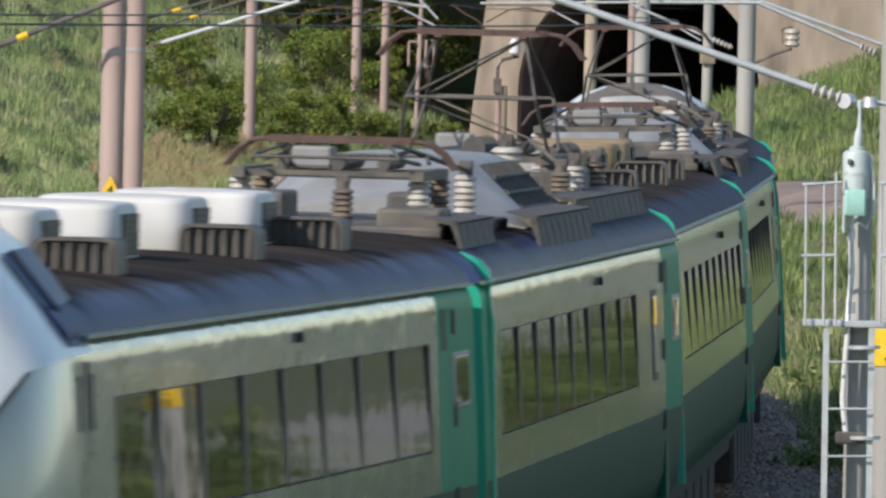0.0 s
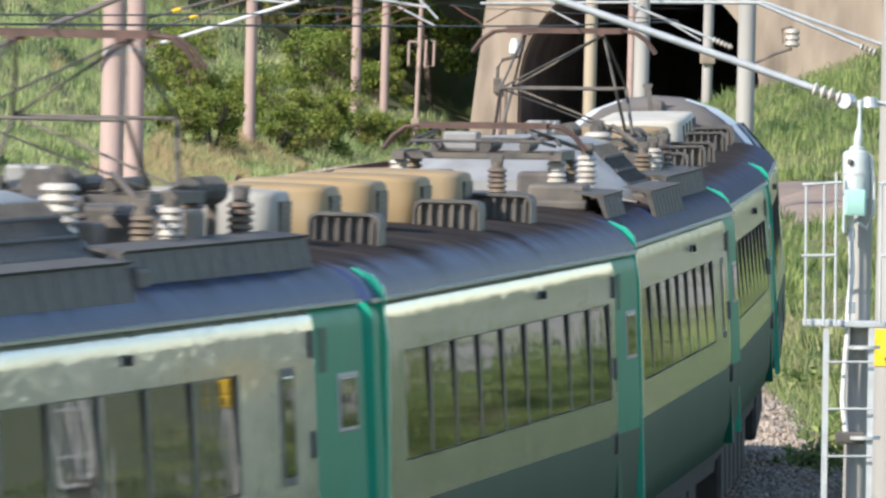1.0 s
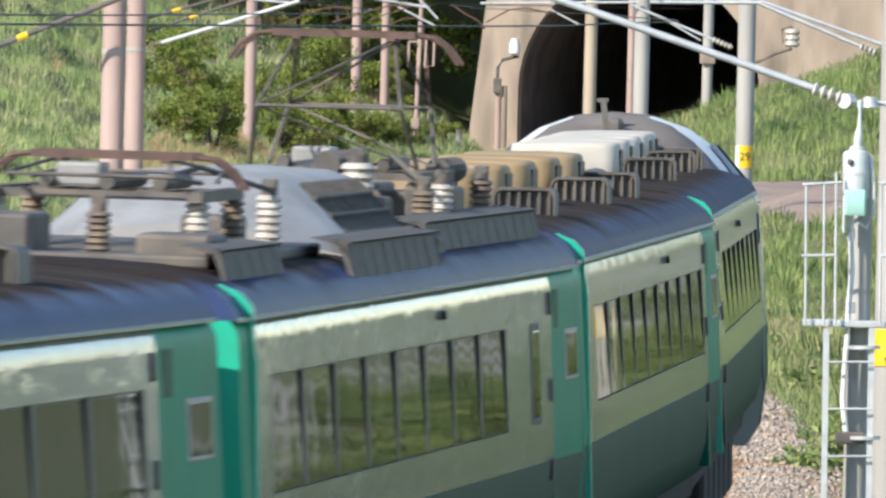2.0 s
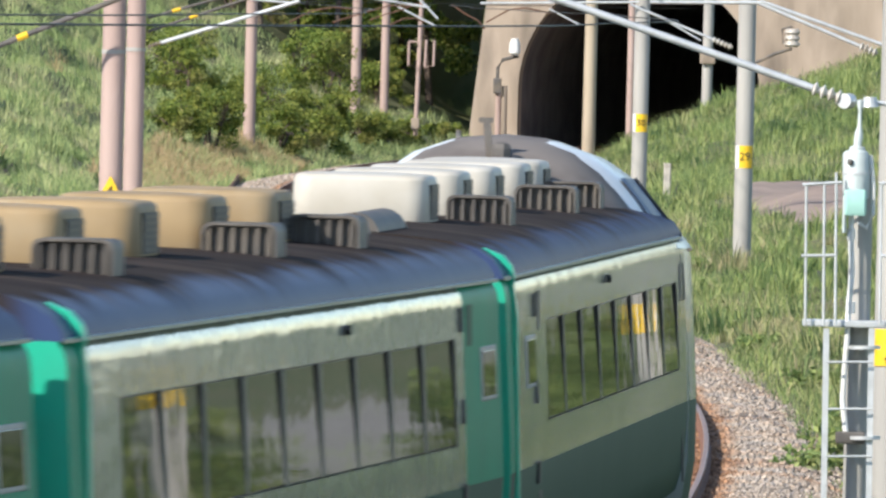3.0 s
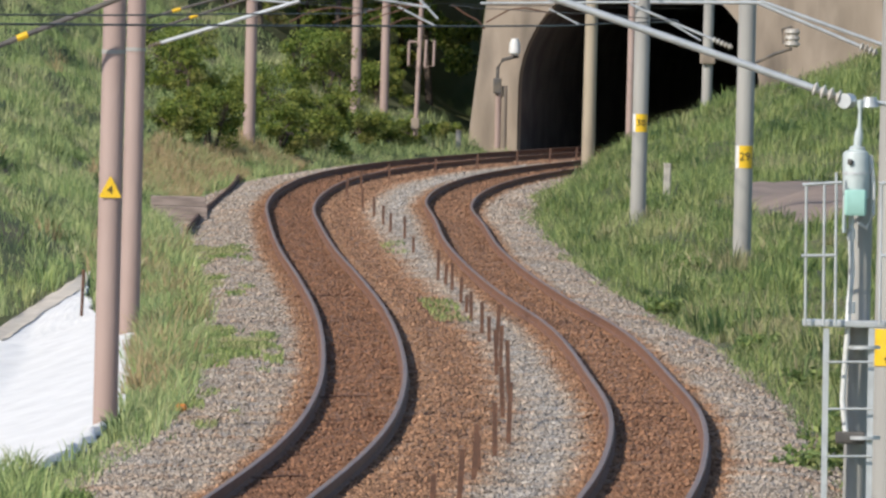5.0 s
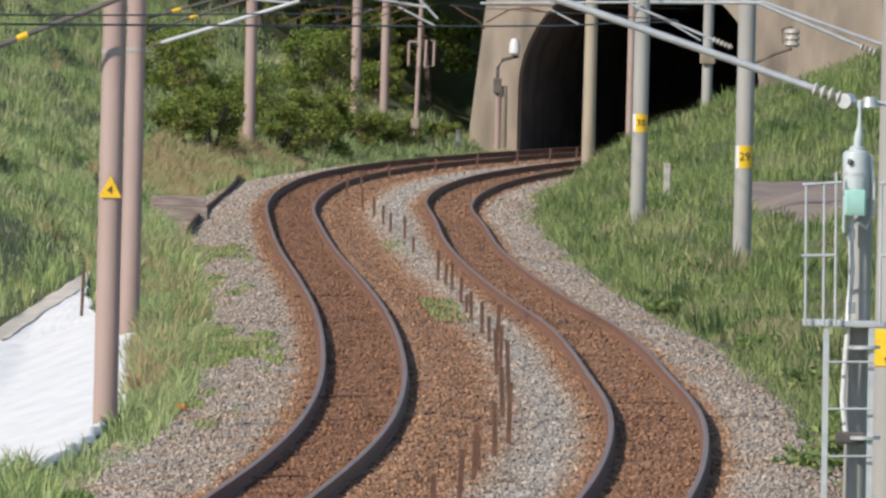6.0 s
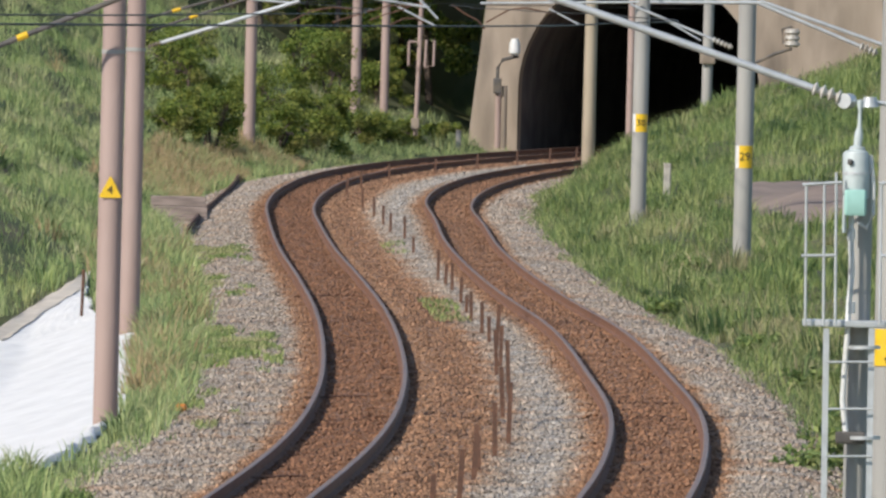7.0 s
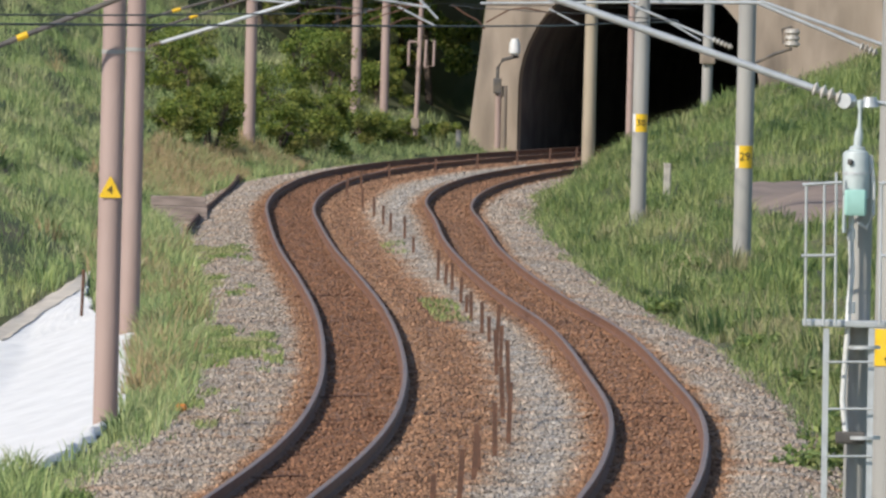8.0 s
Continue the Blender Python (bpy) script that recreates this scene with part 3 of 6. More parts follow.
def hood(parent, y0, x0, w=0.47, z0=3.50, h=0.215, length=0.55, flip=False):
    """ventilator hood with a barred mouth"""
    b = Build()

    def ring(y, e, r=0.05):
        a0, a1, c0, c1 = x0 - w / 2 + e, x0 + w / 2 - e, z0 + e * 0.3, z0 + h - e
        return [(a0, y, c0), (a1, y, c0), (a1, y, c1 - r), (a1 - r * 0.3, y, c1 - r * 0.3), (a1 - r, y, c1), (a0 + r, y, c1), (a0 + r * 0.3, y, c1 - r * 0.3), (a0, y, c1 - r)]
    k = -1 if flip else 1
    b.loft([ring(y0 + k * 0.06, 0.022), ring(y0, 0.018), ring(y0, 0.0), ring(y0 + k * (length - 0.1), 0.0), ring(y0 + k * length, 0.05)], 0)
    u = part("ventilator_hood", b, M_HOOD, parent, soft=True)
    b = Build()
    k2 = -1 if flip else 1
    for k in range(6):
        x = x0 - w / 2 + 0.045 + k * (w - 0.09) / 5
        b.box(x - 0.010, x + 0.010, min(y0 + k2 * 0.012, y0 + k2 * 0.05), max(y0 + k2 * 0.012, y0 + k2 * 0.05), z0 + 0.012, z0 + h - 0.03)
    part("grille", b, M_EQUIP, u)
    for sx in (-1, 1):
        b = Build()
        b.box(x0 + sx * (w / 2 - 0.05) - 0.02, x0 + sx * (w / 2 - 0.05) + 0.02, min(y0 + k2 * 0.02, y0 + k2 * 0.5), max(y0 + k2 * 0.02, y0 + k2 * 0.5), z0 - 0.06, z0 + 0.004)
        part("foot", b, M_UNDER, u)
    return u


def insulator(b, x, y, z0, h, r, n=5):
    pts, rad = [], []
    for k in range(n):
        za = z0 + h * k / n
        pts += [(x, y, za + 0.002), (x, y, za + h / n * 0.35), (x, y, za + h / n * 0.75), (x, y, za + h / n * 0.98)]
        rad += [r * 0.68, r, r * 0.9, r * 0.68]
    b.tube(pts, rad, 12)


def pantograph(parent, yc, raised):
    p = new("pantograph")
    p.empty_display_size, p.parent = 0.3, parent
    for sx in (-0.62, 0.62):
        u = Build()
        u.box(sx - 0.045, sx + 0.045, yc - 1.05, yc + 1.05, 3.86, 3.93)
        part("base_rail", u, M_EQUIP, p)
    for sy in (-0.95, -0.3, 0.3, 0.95):
        u = Build()
        u.box(-0.575, 0.575, yc + sy - 0.035, yc + sy + 0.035, 3.87, 3.92)
        part("cross_bar", u, M_EQUIP, p)
    for x, y0, y1, r in ((0.05, -0.8, 0.8, 0.05), (0.35, -0.6, 0.7, 0.045), (-0.35, -0.6, 0.7, 0.045)):
        u = Build()
        u.tube([(x, yc + y0, 3.97), (x, yc + y1, 3.97)], r, 10)
        part("spring", u, M_EQUIP, p)
    u = Build()
    u.box(-0.30, -0.02, yc - 0.5, yc - 0.1, 3.93, 4.08, bev=0.02)
    part("air_cylinder", u, M_SILVER, p)
    for sx in (-0.62, 0.62):
        for sy in (-0.85, 0.85):
            b = Build()
            insulator(b, sx, yc + sy, 3.50, 0.36, 0.08, 8)
            part("insulator", b, M_PORC if sy < 0 else M_PORCB, p, soft=True)
    b = Build()
    if raised:
        zt, zk = 4.84, 4.36
        for sx in (-1, 1):
            for sy in (-1, 1):
                b.tube([(sx * 0.58, yc + sy * 0.55, 3.95), (sx * 0.50, yc + sy * 0.95, zk)], 0.015, 8)
                b.tube([(sx * 0.50, yc + sy * 0.95, zk), (sx * 0.34, yc + sy * 0.05, zt)], 0.012, 8)
            b.tube([(-0.50, yc + sx * 0.95, zk), (0.50, yc + sx * 0.95, zk)], 0.012, 8)
            b.tube([(-0.50, yc + sx * 0.95, zk), (0.36, yc + sx * 0.1, zt)], 0.009, 6)
            b.tube([(0.58, yc + sx * 0.55, 3.95), (-0.50, yc + sx * 0.95, zk)], 0.009, 6)
    else:
        zt = 4.10
        for sx in (-1, 1):
            for sy in (-1, 1):
                b.tube([(sx * 0.58, yc + sy * 0.40, 3.97), (sx * 0.50, yc + sy * 1.15, 4.01)], 0.015, 8)
                b.tube([(sx * 0.50, yc + sy * 1.15, 4.02), (sx * 0.34, yc + sy * 0.1, zt)], 0.012, 8)
            b.tube([(-0.50, yc + sx * 1.15, 4.01), (0.50, yc + sx * 1.15, 4.01)], 0.012, 8)
    part("arm_frame", b, M_EQUIP, p)
    b = Build()
    for sy in (-0.16, 0.16):
        b.box(-0.50, 0.50, yc + sy - 0.035, yc + sy + 0.035, zt, zt + 0.05)
        for sx in (-1, 1):
            b.tube([(sx * 0.50, yc + sy, zt + 0.025), (sx * 0.62, yc + sy, zt + 0.01), (sx * 0.72, yc + sy, zt - 0.06), (sx * 0.80, yc + sy, zt - 0.17)], 0.016, 8)
    b.box(-0.36, -0.30, yc - 0.2, yc + 0.2, zt - 0.02, zt)
    b.box(0.30, 0.36, yc - 0.2, yc + 0.2, zt - 0.02, zt)
    part("collector_head", b, M_COLLECT, p, "rusty collector head with curved horns")
    return p


def big_cooler(parent, y0, y1):
    """hipped silver roof unit with meshed slopes"""
    b = Build()
    rings = []
    for y, e in ((y0, 1.0), (y0 + 0.7, 0.25), (y0 + 1.1, 0.0), (y1 - 1.1, 0.0), (y1 - 0.7, 0.25), (y1, 1.0)):
        zt = 3.98 - 0.34 * e
        r = [(1.08, 3.42), (1.08, 3.50), (0.62, zt - 0.05), (0.45, zt), (0, zt + 0.02)]
        rings.append([(x, y, z) for x, z in r] + [(-x, y, z) for x, z in reversed(r[:-1])])
    b.loft(rings)
    u = part("roof_cooler", b, M_SILVER, parent, "silver hipped cooling unit with dark mesh", soft=True)
    b = Build()
    for k in range(12):
        y = y0 + 1.2 + k * (y1 - y0 - 2.4) / 11
        for sx in (-1, 1):
            b.tube([(sx * 1.0, y, 3.565), (sx * 0.64, y, 3.925)], 0.022, 6)
    for zf in (0.25, 0.5, 0.75):
        for sx in (-1, 1):
            b.tube([(sx * (1.06 - 0.42 * zf), y0 + 1.1, 3.515 + 0.43 * zf), (sx * (1.06 - 0.42 * zf), y1 - 1.1, 3.515 + 0.43 * zf)], 0.016, 6)
    part("mesh_guard", b, M_LOUV, u)
    for k in range(4):
        b = Build()
        y = y0 + 0.5 + k * (y1 - y0 - 1.6) / 3
        b.box(0.98, 1.24, y, y + 0.45, 3.36, 3.56, bev=0.03)
        part("junction_box", b, M_EQUIP, u)
    return u


def bogie(parent, yc):
    b = Build()
    for sx in (-1, 1):
        b.loft([[(sx * 0.80, y, z - 0.11), (sx * 0.98, y, z - 0.11), (sx * 0.98, y, z + 0.09), (sx * 0.80, y, z + 0.09)]
                for y, z in ((yc - 1.55, 0.50), (yc - 0.9, 0.52), (yc - 0.4, 0.42), (yc + 0.4, 0.42), (yc + 0.9, 0.52), (yc + 1.55, 0.50))])
        b.box(sx * 0.89 - 0.14, sx * 0.89 + 0.14, yc - 0.25, yc + 0.25, 0.5, 0.95)
    b.box(-0.8, 0.8, yc - 0.25, yc + 0.25, 0.4, 0.75)
    u = part("bogie", b, M_UNDER, parent)
    for sy in (-1.05, 1.05):
        w = Build()
        for sx in (-1, 1):
            w.tube([(sx * 0.50, yc + sy, 0.43), (sx * 0.53, yc + sy, 0.43)], 0.455, 24)
            w.tube([(sx * 0.53, yc + sy, 0.43), (sx * 0.63, yc + sy, 0.43)], 0.43, 24)
        w.tube([(-0.6, yc + sy, 0.43), (0.6, yc + sy, 0.43)], 0.08, 10)
        part("wheelset", w, M_UNDER, u)
    return u


def car(L, win0, win1, panes, dot, door_at, green_rear, cab, narrow=None, eave=17.55, green_front=False):
    """one coach: its flat front at y = 0, back at y = L; with cab, the cab lies at y > 17"""
    e = empty_at("railway_coach", Matrix.Identity(4))
    end = eave if cab else L
    b = Build()
    # zones along the coach: (y0, y1, recess, upper material)
    cuts = ([(0.0, 1.95, 0.0, 2), (1.95, win0, 0.0, 0)] if green_front else [(0.0, 0.57, 0.0, 2), (0.57, win0, 0.0, 0)]) + [(win0, win1, 0.022, 0)]
    last = win1
    if green_rear:
        g0 = door_at - 0.32
        cuts += [(last, g0, 0.0, 0), (g0, end, 0.0, 2)]
    else:
        cuts += [(last, end, 0.0, 0)]
    rings, seg = [], []
    for y0, y1, dp, up in cuts:
        rings += [full_ring(dp, y0), full_ring(dp, y1)]
        seg += [ring_mats(dp, up, 1), [4 if dp else up] * len(rings[0])]
    b.loft(rings, seg[:-1], cap_mat=3)
    body = part("body", b, [M_SIDE, M_LOWER, M_GREEN, M_TEALG, M_GASKET], e, "pale sage body with a dark green lower band", soft=True)
    # roof
    b = Build()
    rr = [(x, z) for x, z in ROOF] + [(-x, z) for x, z in reversed(ROOF[:-1])]
    ys = np.linspace(0.0, end, 18)
    b.loft([[(x, y, z) for x, z in rr] for y in ys], 0)
    part("roof", b, M_ROOF, e, "soot-darkened glossy grey roof", soft=True)
    for sx in (-1, 1):
        b = Build()
        b.loft([[(sx * 1.42, y, 3.238), (sx * 1.462, y, 3.242), (sx * 1.462, y, 3.262), (sx * 1.43, y, 3.268)] for y in (0.02, end - (0.5 if cab else 0.02))], 0)
        part("gutter", b, M_EAVE, e)
    # window glass, one pane at a time, with black pillars between
    step = (win1 - win0) / panes
    dj = 0.17 if (green_rear or green_front) else 0.16
    for sx in (-1, 1):
        for k in range(panes):
            b = Build()
            y0, y1 = win0 + k * step + 0.08, win0 + (k + 1) * step - 0.08
            b.loft([[(sx * (HALF_W - 0.021), y0, z), (sx * (HALF_W - g), y0, z), (sx * (HALF_W - g), y1, z), (sx * (HALF_W - 0.021), y1, z)] for z, g in ((2.225, 0.003), (2.895, 0.020))])
            part("window", b, M_GLASS, e)
        for k in range(panes + 1):
            y = win0 + k * step
            b = Build()
            b.box(min(sx * (HALF_W - 0.020), sx * (HALF_W - 0.003)), max(sx * (HALF_W - 0.020), sx * (HALF_W - 0.003)), y - 0.08, y + 0.08, 2.213, 2.907)
            part("window_pillar", b, M_GASKET, e, "black window pillar")
        # destination dot, small lamp
        b = Build()
        b.tube([(sx * 1.43, dot, 3.08), (sx * 1.49, dot, 3.08)], 0.030, 12)
        b.box(min(sx * 1.44, sx * 1.46), max(sx * 1.44, sx * 1.46), dot - 0.16, dot + 0.16, 3.05, 3.11, bev=0.008)
        part("side_lamp", b, M_GASKET, e)
        # door: leaf, dark jamb and its small window
        b = Build()
        b.box(min(sx * 1.35, sx * 1.456), max(sx * 1.35, sx * 1.456), door_at - dj, door_at + dj, 1.25, 3.12)
        d = part("door", b, M_JAMB if (green_rear or green_front) else M_GASKET, e, "folding door with a dark jamb")
        b = Build()
        wy = door_at + 1.0 if green_rear else door_at - 0.85
        b.box(min(sx * 1.44, sx * 1.458), max(sx * 1.44, sx * 1.458), wy - 0.42, wy + 0.42, 2.47, 2.83, bev=0.008)
        part("window_frame", b, M_SILVER, d)
        b = Build()
        b.box(min(sx * 1.45, sx * 1.462), max(sx * 1.45, sx * 1.462), wy - 0.35, wy + 0.35, 2.50, 2.80, bev=0.004)
        part("window", b, M_GLASS, d)
        for hz in (2.95, 2.35, 1.8):
            b = Build()
            b.box(min(sx * 1.44, sx * 1.47), max(sx * 1.44, sx * 1.47), door_at - 0.52, door_at - 0.44, hz, hz + 0.16, bev=0.01)
            part("hinge_plate", b, M_HOOD, e)
        if narrow:
            b = Build()
            b.box(min(sx * 1.43, sx * 1.455), max(sx * 1.43, sx * 1.455), narrow - 0.30, narrow + 0.30, 2.2, 2.92, bev=0.02)
            w = part("window_frame", b, M_HOOD, e)
            b = Build()
            b.box(min(sx * 1.44, sx * 1.46), max(sx * 1.44, sx * 1.46), narrow - 0.22, narrow + 0.22, 2.26, 2.86, bev=0.01)
            part("pane", b, M_GLASS, w)
    # end collar: proud teal hoop round the front end
    b = Build()

    def hoop(y, g):
        pts = [(1.45 + g, 1.25), (1.45 + g, 3.0), (1.43 + g, 3.2), (1.44 + g, 3.25)]
        pts += [(x * (1 + g * k / 1.45), z + g * k) for (x, z), k in zip(ROOF[1:4], (0.9, 0.7, 0.1))]
        return [(sx * x, y, z) for x, z in pts]
    if not green_front:
        for sx in (-1, 1):
            b = Build()
            b.loft([hoop(0.50, -0.02), hoop(0.50, 0.035), hoop(0.64, 0.035), hoop(0.64, -0.02)], 0, caps=False, closed=False)
            part("end_collar", b, M_TEALG, e, "bright green collar round the coach end")
    b = Build()
    b.box(-0.55, 0.55, -0.28, 0.0, 1.2, 3.2)
    if not cab:
        b.box(-0.55, 0.55, L, L + 0.20, 1.2, 3.2)
    part("gangway_bellows", b, M_GASKET, e)
    b = Build()
    b.box(-1.25, 1.25, 0.2, end - 0.2, 0.95, 1.15)
    for y in np.arange(5.4, min(end, 15.2), 1.9):
        b.box(0.55, 1.22, y, y + 1.5, 0.42, 1.0, bev=0.04)
        b.box(-1.22, -0.55, y, y + 1.5, 0.42, 1.0, bev=0.04)
    part("underfloor_gear", b, M_UNDER, e)
    bogie(e, 3.1)
    bogie(e, 16.4)
    if cab:
        build_cab(e, end)
    return e


def arch(y, top, half, base):
    """cross-section of the cab hood at y"""
    f = [(1.0, 0.0), (0.965, 0.10), (0.90, 0.24), (0.80, 0.42), (0.68, 0.62), (0.50, 0.83), (0.28, 0.96), (0.0, 1.0)]
    r = [(half * a, base + (top - base) * c) for a, c in f]
    return [(x, y, z) for x, z in r] + [(-x, y, z) for x, z in reversed(r[:-1])]


def build_cab(e, end):
    q = end - 17.55
    b = Build()
    b.loft([arch(15.0 + q, 3.50, 1.10, 3.36), arch(15.2 + q, 3.68, 1.13, 3.34), arch(15.55 + q, 3.92, 1.16, 3.33), arch(15.95 + q, 4.02, 1.19, 3.32), arch(16.4 + q, 4.05, 1.20, 3.32), arch(16.9 + q, 4.05, 1.20, 3.32)], 0)
    part("cab_roof", b, M_CABG, e, "sooty grey raised cab roof", soft=True)
    b = Build()
    shell = ((16.0, 3.98, 1.26, 3.22), (16.2, 4.03, 1.37, 3.20), (16.5, 4.04, 1.43, 3.18), (16.9, 4.035, 1.452, 3.17), (17.4, 4.02, 1.465, 3.16), (18.0, 3.99, 1.468, 3.16), (18.5, 3.9, 1.46, 3.14), (18.9, 3.6, 1.40, 3.1), (19.3, 3.2, 1.28, 2.9))
    b.loft([arch(y + q, a, h, c) for y, a, h, c in shell], 0)
    fr = part("cab_frame", b, M_CABW, e, "white painted frame round the cab windscreen", soft=True)
    for sx in (-1, 1):
        b = Build()

        def strip(y, a, h, c, g):
            full = arch(y + q, a + g, h + g, c)
            foot = Vector(full[0]).lerp(Vector(full[1]), 0.7)
            return [(sx * x, yy, z) for x, yy, z in [tuple(foot)] + full[1:5]]
        b.loft([strip(*s, 0.02) for s in ((16.3, 4.033, 1.39, 3.193), (16.5, 4.04, 1.43, 3.18), (16.9, 4.035, 1.452, 3.17), (17.4, 4.02, 1.465, 3.16), (17.6, 4.01, 1.466, 3.16))], 0, caps=False, closed=False)
        part("windscreen", b, M_SCREEN, fr, "dark wrap-round cab windscreen")
    for sx in (-1, 1):
        b = Build()
        pts = []
        for k in range(1, 5):
            x, yy, z = arch(17.3 + q, 4.023 + 0.024, 1.4624 + 0.024, 3.162)[k]
            pts.append((sx * x, yy, z))
        b.tube(pts, 0.022, 8)
        part("screen_pillar", b, M_GASKET, fr)
    # nose below the screen
    b = Build()

    def nose(y, half, top):
        pts = [(half * 0.88, 0.75), (half * 0.97, 0.95), (half, 1.45), (half, 1.94), (half, 2.4), (half * 0.995, top - 0.1), (half * 0.97, top)]
        return [(x, y, z) for x, z in pts] + [(-x, y, z) for x, z in reversed(pts)]
    mats = [1, 1, 1, 0, 0, 0, 0, 0, 0, 0, 1, 1, 1, 1]
    b.loft([nose(17.5 + q, 1.452, 3.26), nose(17.9 + q, 1.462, 3.22), nose(18.4 + q, 1.458, 3.18), nose(18.9 + q, 1.38, 2.98), nose(19.4 + q, 1.12, 2.62), nose(19.75 + q, 0.85, 2.35)], mats, cap_mat=0)
    part("nose", b, [M_NOSE, M_LOWER], e, "pale rounded cab nose", soft=True)
    for sx in (-1, 1):
        b = Build()
        b.tube([(sx * 0.85, 19.3 + q, 2.48), (sx * 0.85, 19.58 + q, 2.46)], 0.12, 14)
        part("headlight", b, M_PORC, e, "round headlight in the nose")
    b = Build()
    b.loft([[(a * 0.028 - 0.05 * k, 15.39 + q + c * 0.03, 3.7 + 0.48 * k) for a, c in ((-1, -1), (1, -1), (1, 1), (-1, 1))] for k in (0.0, 0.5, 1.0)])
    b.box(0.0, 0.15, 15.25 + q, 15.45 + q, 3.66, 4.0, bev=0.05)
    b.box(-0.11, 0.0, 15.37 + q, 15.41 + q, 4.15, 4.19)
    part("horn_mast", b, M_EQUIP, e)
    # cab door seam and rails on each flank
    for sx in (-1, 1):
        b = Build()
        b.box(min(sx * 1.44, sx * 1.462), max(sx * 1.44, sx * 1.453), 17.02 + q, 17.10 + q, 1.3, 3.12)
        b.box(min(sx * 1.44, sx * 1.458), max(sx * 1.44, sx * 1.458), 16.86 + q, 16.94 + q, 2.75, 3.05)
        b.box(min(sx * 1.44, sx * 1.458), max(sx * 1.44, sx * 1.458), 17.30 + q, 17.36 + q, 2.75, 3.05)
        part("cab_door_seam", b, M_HOOD, e)


def edge_screen(parent, y0, y1, x=1.36, drop=0.0):
    """sloping plank screen with a lip, propped on the roof edge"""
    b = Build()
    z = 3.36 + (1.36 - x) * 0.55
    b.loft([[(x - 0.03, y, z), (x, y, z), (x - 0.06, y, z + 0.23 - drop), (x - 0.02, y, z + 0.25 - drop), (x - 0.34, y, z + 0.27 - drop), (x - 0.11, y, z + 0.22 - drop)] for y in (y0, y1)])
    s = part("edge_screen", b, M_LOUV, parent, "dusty dark screen along the roof edge")
    for y in np.arange(y0 + 0.1, y1, 0.6):
        b = Build()
        b.loft([[(x + 0.001, yy, z + 0.005), (x + 0.005, yy, z + 0.005), (x - 0.052, yy, z + 0.22 - drop), (x - 0.058, yy, z + 0.22 - drop)] for yy in (y, y + 0.05)])
        part("rib", b, M_EQUIP, s)
    return s


def roof_duct(parent, y0, y1, x=0.35):
    b = Build()
    b.tube([(x, y0, 3.50), (x, y1, 3.50)], 0.17, 16)
    return part("roof_duct", b, M_HOOD, parent, soft=True)


def lean_flanks(coach):
    """the coach is widest at the waist: its flanks lean inwards above it"""
    for ob in coach.children_recursive:
        if ob.type != "MESH":
            continue
        co = np.empty(len(ob.data.vertices) * 3, np.float32)
        ob.data.vertices.foreach_get("co", co)
        p = co.reshape(-1, 3)
        out = 0.025 - 0.06 * np.clip(p[:, 2] - 1.94, 0, 1.31)
        p[:, 0] += np.sign(p[:, 0]) * out * smooth(0.95, 1.35, np.abs(p[:, 0])) * smooth(0.9, 1.2, p[:, 2])
        ob.data.vertices.foreach_set("co", p.ravel())
        ob.data.update()


